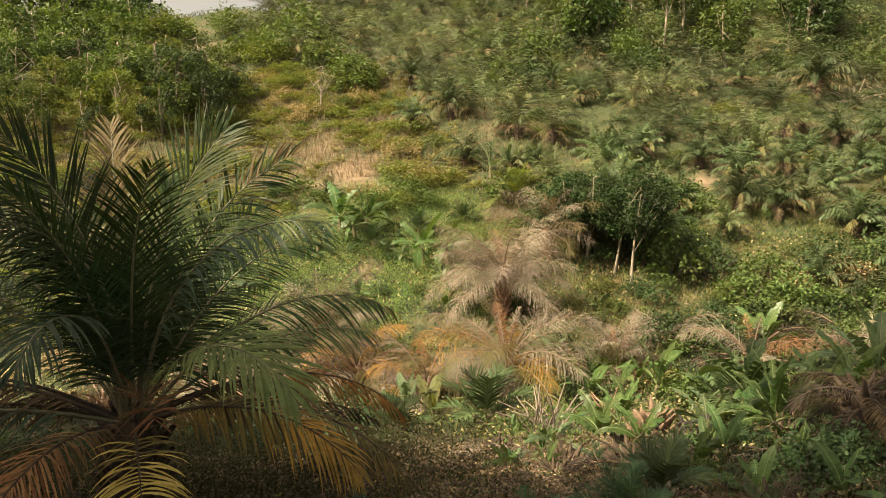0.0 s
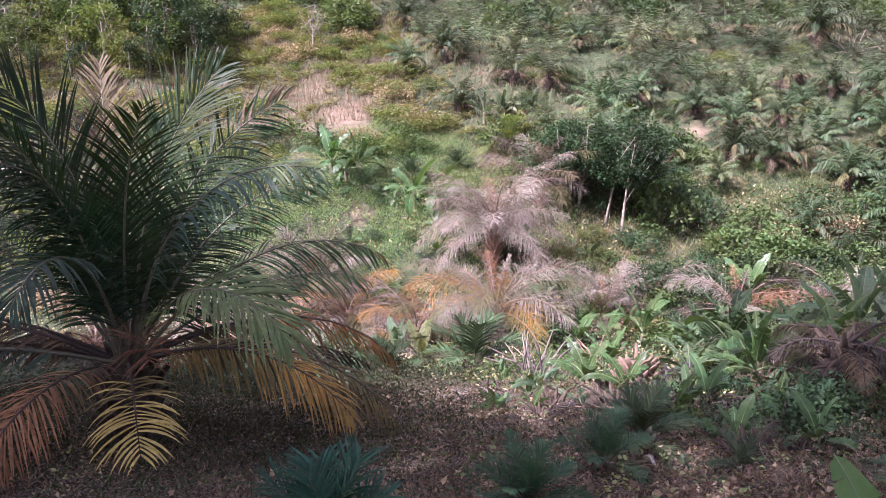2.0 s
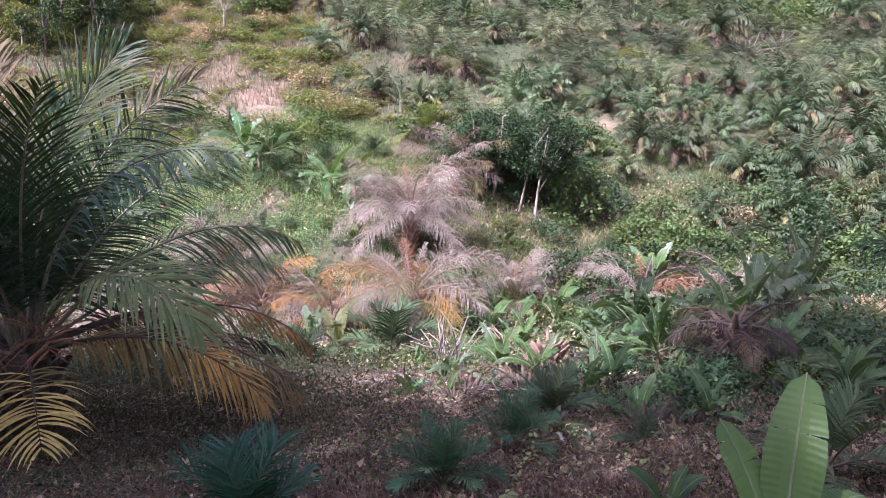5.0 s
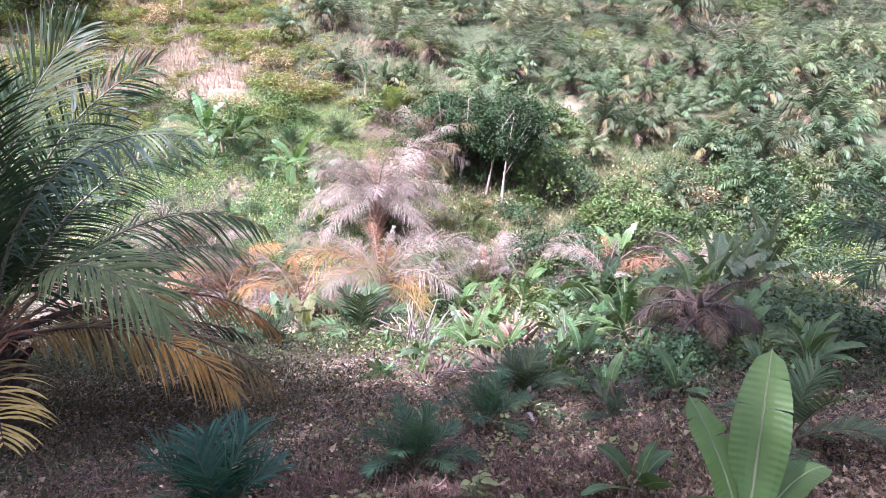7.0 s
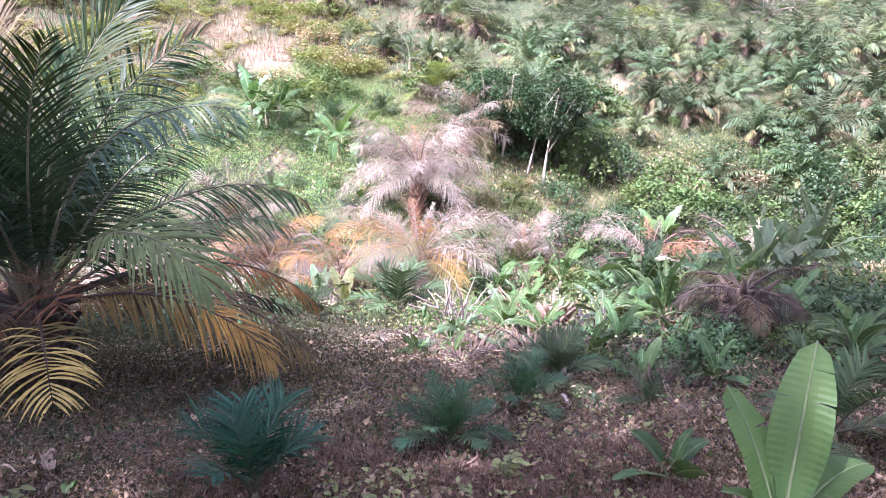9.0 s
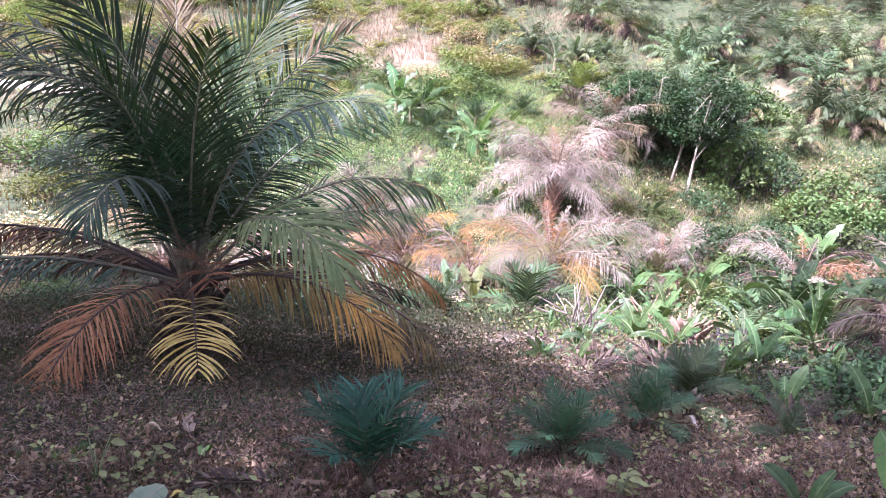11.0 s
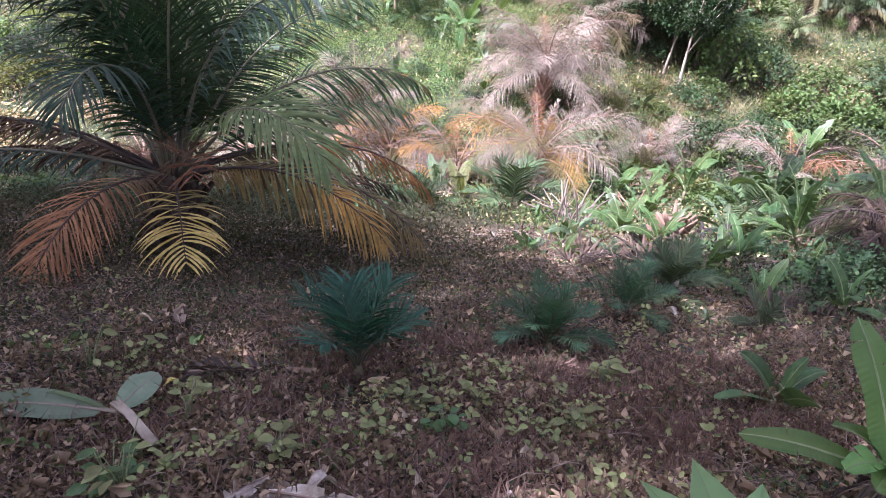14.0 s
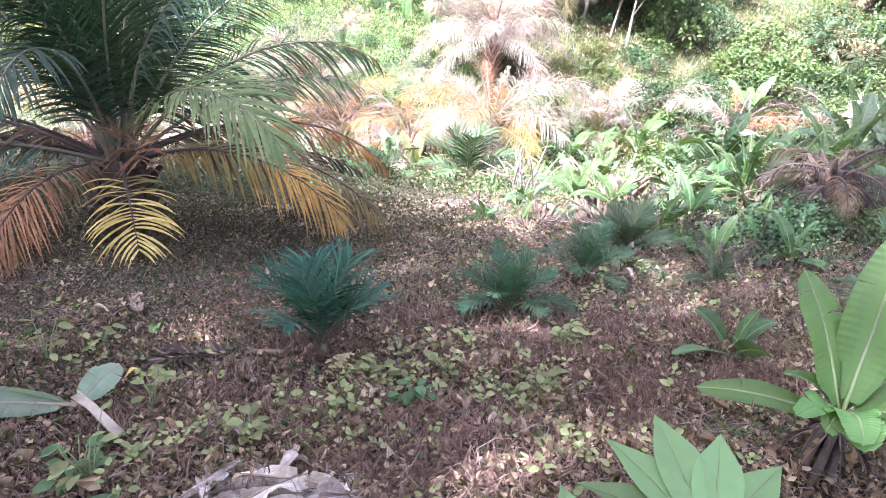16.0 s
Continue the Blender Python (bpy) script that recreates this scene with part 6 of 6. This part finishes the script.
def fallen_banana():
    random.seed(501)
    ob = lying("banana_leaf_cutting", -1.50, 2.0, "fallen pale green banana leaves on a cut stalk", "banana leaf", 0, 0.13)
    for az, ln, half, rise, roll in ((184, 0.66, 0.085, 6, -28), (66, 0.27, 0.075, 30, 25), (172, 0.42, 0.05, 10, 55)):
        g = Geo()
        banana_leaf(g, ln, half, az, rise, 16, 0.1, 0.10, 0.10, 0.06, 7, roll, 30)
        ribbed("leaf", "midrib", g, [BANANA_CUT, BARK], ob)
    for k in range(4):
        g = Geo()
        g.tube([Vector((-0.04 + 0.02 * k, 0.04 - 0.012 * k, 0.02 + 0.012 * k)), Vector((0.10 + 0.01 * k, -0.09, 0.035)), Vector((0.32, -0.30 + 0.012 * k, 0.0))], [0.007, 0.011, 0.012], 7)
        part("stalk", g, BARK, ob, "cut pale stalk")


fallen_banana()


def bleached_heap():
    """The dry banana leaf bleached nearly white, crumpled at the camera's feet."""
    random.seed(502)
    ob = lying("dry_banana_leaf", -0.54, 1.22, "bleached crumpled dry banana leaves in a heap", "dry leaf", 0, 0.03)
    for az, ln, ox, oy in ((20, 0.55, -0.28, -0.05), (8, 0.5, -0.12, -0.12), (35, 0.4, 0.05, 0.0), (-10, 0.42, -0.05, 0.08), (160, 0.3, 0.1, -0.1), (60, 0.3, -0.2, -0.1), (190, 0.35, -0.05, -0.16), (15, 0.45, -0.22, -0.12), (28, 0.38, 0.0, -0.06), (-5, 0.3, 0.12, 0.02), (100, 0.2, -0.1, -0.1), (24, 0.5, -0.25, -0.08), (40, 0.3, -0.02, -0.14), (14, 0.36, 0.1, -0.04), (150, 0.28, 0.16, 0.04)):
        g = Geo()
        banana_leaf(g, ln, rnd(0.03, 0.055), az, rnd(2, 12), 18, rnd(-0.9, 1.0), 0.6, 0.05, 0.9, 8, rnd(-70, 70), 24)
        f = part("leaf", g, [WHITE_DRY, TWIG], ob)
        f.location = (ox, oy, rnd(0.0, 0.06))
    return ob


bleached_heap()


def dark_leaf():
    ob = lying("banana_leaf_cutting", -0.97, 1.07, "dark green banana leaf lying in the litter", "banana leaf", 0, 0.05)
    random.seed(503)
    for az, ln, half, rise in ((178, 0.28, 0.06, 2), (20, 0.16, 0.055, 8), (80, 0.12, 0.05, 18)):
        g = Geo()
        banana_leaf(g, ln, half, az, rise, 20, 0.2, 0.1, 0.1, 0.05, 5)
        part("leaf", g, [BANANA_DARK, MIDRIB], ob)


dark_leaf()


def broad_weed(x, y, count, size, tall, label, mat, seed):
    """A small plant of broad soft leaves on thin stems."""
    random.seed(seed)
    ob = lying("weed_plant", x, y, label, "weed", 0, 0.0)
    for i in range(count):
        a, h = rnd(0, 6.28), tall * rnd(0.25, 1.0)
        top = Vector((math.cos(a) * rnd(0.02, 0.5) * tall, math.sin(a) * rnd(0.02, 0.5) * tall, h))
        d = Vector((math.cos(a), math.sin(a), rnd(-0.5, 0.3))).normalized()
        g = Geo()
        g.tube([Vector((0, 0, -0.02)), top * 0.5 + Vector((0, 0, 0.02)), top], [0.004, 0.003, 0.002], 4, 1)
        round_leaf(g, top, d, size * rnd(0.6, 1.2))
        part("leaf", g, [mat, MIDRIB], ob)


for wx, wy, wc, ws, wt, wl, wm, wd in ((0.0, 2.13, 22, 0.07, 0.14, "dark green weed in a hollow of the litter", BANANA_DARK, 580), (-1.19, 1.41, 26, 0.085, 0.22, "dark green broad-leaved weed in the litter", BANANA_DARK, 581), (-1.12, 1.36, 10, 0.07, 0.24, "pale green broad-leaved weed in the litter", WEED, 582), (-1.86, 2.43, 9, 0.085, 0.24, "yellow-green broad-leaved seedling among dry leaves", WEED, 583),
                                       (-1.72, 2.68, 10, 0.08, 0.2, "green broad-leaved seedling in the litter", WEED, 584), (-1.13, 1.95, 9, 0.08, 0.16, "green broad-leaved seedling in the litter", WEED, 585), (-0.62, 1.61, 12, 0.075, 0.13, "yellow-green broad-leaved seedling in the litter", WEED, 586),
                                       (-0.20, 2.44, 22, 0.08, 0.16, "yellow-green broad-leaved weed patch", WEED, 587), (0.15, 2.5, 16, 0.07, 0.12, "green broad-leaved weed patch", WEED, 588), (0.62, 2.25, 22, 0.075, 0.16, "yellow-green broad-leaved weed patch", WEED, 589), (0.92, 3.1, 20, 0.08, 0.2, "yellow-green broad-leaved weed patch", WEED, 590)):
    broad_weed(wx, wy, wc, ws, wt, wl, wm, wd)


def scrap(x, y, size, label, mat, seed, turn=0.0, name="dry_leaf"):
    random.seed(seed)
    ob = lying(name, x, y, label, "dry leaf", turn, 0.04)
    g = Geo()
    banana_leaf(g, size, size * 0.3, 80, 55, 120, 0.6, 0.4, 0.08, 0.3, 4)
    part("blade", g, [mat, TWIG], ob)


for sx, sy, ss, sl, sm in ((0.24, 1.50, 0.10, "pale rolled dry leaf on the litter", WHITE_DRY), (-0.70, 1.63, 0.10, "pale curled dry leaf on the litter", WHITE_DRY), (0.45, 2.72, 0.12, "cream curled dry leaf", LITTER_PALE),
                           (-1.75, 3.25, 0.22, "large pale dry leaf hanging on a stalk", LITTER_PALE), (-1.58, 3.10, 0.16, "green leaf standing in the litter", BANANA), (-2.0, 3.1, 0.16, "pale dry leaf in the litter", LITTER_PALE),
                           (-1.45, 2.35, 0.10, "yellow leaf on a seedling", PALM_YELLOW), (-0.92, 2.75, 0.08, "yellow leaf fallen on the litter", PALM_YELLOW), (-0.35, 1.42, 0.16, "grey crumpled dry leaf", WHITE_DRY), (1.9, 4.9, 0.2, "pale dry leaf sheath", WHITE_DRY)):
    scrap(sx, sy, ss, sl, sm, 510 + round(sx * 7), rnd(0, 360))


def log(x, y, length, r, turn, label, mat, rise=0.0, seed=1, name="log"):
    random.seed(seed)
    ob = lying(name, x, y, label, "log", turn, r * 0.6)
    g = Geo()
    k = 9
    g.tube([Vector((length * (i / (k - 1) - 0.5), 0.04 * math.sin(i * 1.7 + seed), 0.03 * math.cos(i * 2.1) + rise * i / k)) for i in range(k)], [r * rnd(0.85, 1.1) * (1 if i else 0.7) for i in range(k)], 10)
    for i in range(5):
        o = Vector((length * rnd(-0.4, 0.4), 0, r * 0.6))
        g.tube([o, o + Vector((rnd(-.1, .1), rnd(-.1, .1), r * rnd(0.8, 2.0)))], [r * 0.2, r * 0.08], 5)
    part("bole", g, mat, ob)


log(4.25, 11.1, 1.35, 0.20, 14, "charred black fallen palm trunk", CHARRED, 0.15, 1)
log(6.2, 9.2, 1.6, 0.05, 20, "dry fallen branch beneath bananas", TWIG, 0.3, 2)
log(3.9, 4.3, 0.7, 0.03, 30, "thin pale dead branch on the litter", TWIG, 0.1, 3)
log(2.2, 5.95, 0.35, 0.03, 80, "short pale broken stake", BARK, 0.25, 5)


def fallen_frond(x, y, az, length, mat, label, seed, rise=12):
    random.seed(seed)
    ob = lying("fallen_frond", x, y, label, "palm frond", 0, 0.06)
    g = Geo()
    frond(g, length, 46, length * 0.2, 0.022, az, rise, 2.2 * rise, 0.5, 0.5, 0.12, 0, 3, 0.018)
    part("frond", g, [mat, RACHIS_DEAD], ob)


for k, (fx, fy, fa, fl) in enumerate(((5.3, 8.3, 200, 1.8), (6.0, 8.0, 30, 1.6), (4.7, 8.0, 330, 1.5), (6.6, 9.2, 250, 1.8), (7.2, 8.2, 170, 1.6), (5.6, 9.9, 150, 1.7), (3.2, 7.4, 20, 1.2), (2.6, 7.9, 160, 1.2), (6.9, 7.2, 210, 1.4), (1.4, 10.4, 190, 1.4), (2.8, 11.4, 10, 1.5), (4.3, 10.9, 170, 1.6))):
    fallen_frond(fx, fy, fa, fl, PALM_DARK_SHADED if k % 3 else PALM_GREY, "dry fallen palm frond under the bananas", 540 + k)
fallen_frond(-0.75, 2.72, 196, 0.8, PALM_DARK_SHADED, "thin dead frond lying in the litter", 539, 6)
fallen_frond(0.95, 4.9, 330, 0.9, PALM_TAN, "dry tan frond lying in the litter", 538, 6)
for k, (bx, by, bt) in enumerate(((2.9, 9.4, 0.9), (3.6, 8.1, 0.75), (1.7, 10.0, 0.8), (6.0, 6.6, 0.8), (7.2, 9.8, 1.2), (2.2, 7.0, 0.55), (6.4, 11.9, 1.5), (7.6, 12.9, 1.7))):
    banana(bx, by, bt, 7, "green banana sucker among dry fronds", (BANANA, BANANA_DARK, BANANA_PALE)[k % 3], 560 + k, 0.28, 0.13, (15, 86))


def stalks(x, y, count, tall, label, mat, seed):
    """A bunch of dry stripped frond stalks leaning together."""
    random.seed(seed)
    ob = lying("dry_stalks", x, y, label, "dry stalks", 0, 0.0)
    for i in range(count):
        g = Geo()
        a, e = rnd(0, 6.28), radians(rnd(20, 80))
        d = Vector((math.cos(a) * math.cos(e), math.sin(a) * math.cos(e), math.sin(e)))
        ln = tall * rnd(0.6, 1.1)
        o = Vector((rnd(-.2, .2), rnd(-.2, .2), -0.03)) * tall
        g.tube([o, o + d * ln * 0.55 + Vector((0, 0, 0.05)), o + d * ln + Vector((0, 0, -0.12 * ln))], [0.02 * tall, 0.015 * tall, 0.006 * tall], 5)
        part("stalk", g, mat, ob)


stalks(1.9, 12.5, 26, 1.3, "pale bunch of dry frond stalks", PALM_GREY, 521)
stalks(3.6, 14.2, 22, 1.0, "pinkish bunch of dry banana stalks", PINK_TRUNK, 522)
stalks(5.2, 9.6, 16, 0.9, "rust-brown bunch of dry banana sheaths", RACHIS_DEAD, 523)
stalks(28.09, 47.68, 24, 2.08, "bleached bare stalks beside a palm", BARK, 524)
stalks(30.39, 47.83, 20, 1.66, "bleached bare stalks on the clay", BARK, 525)
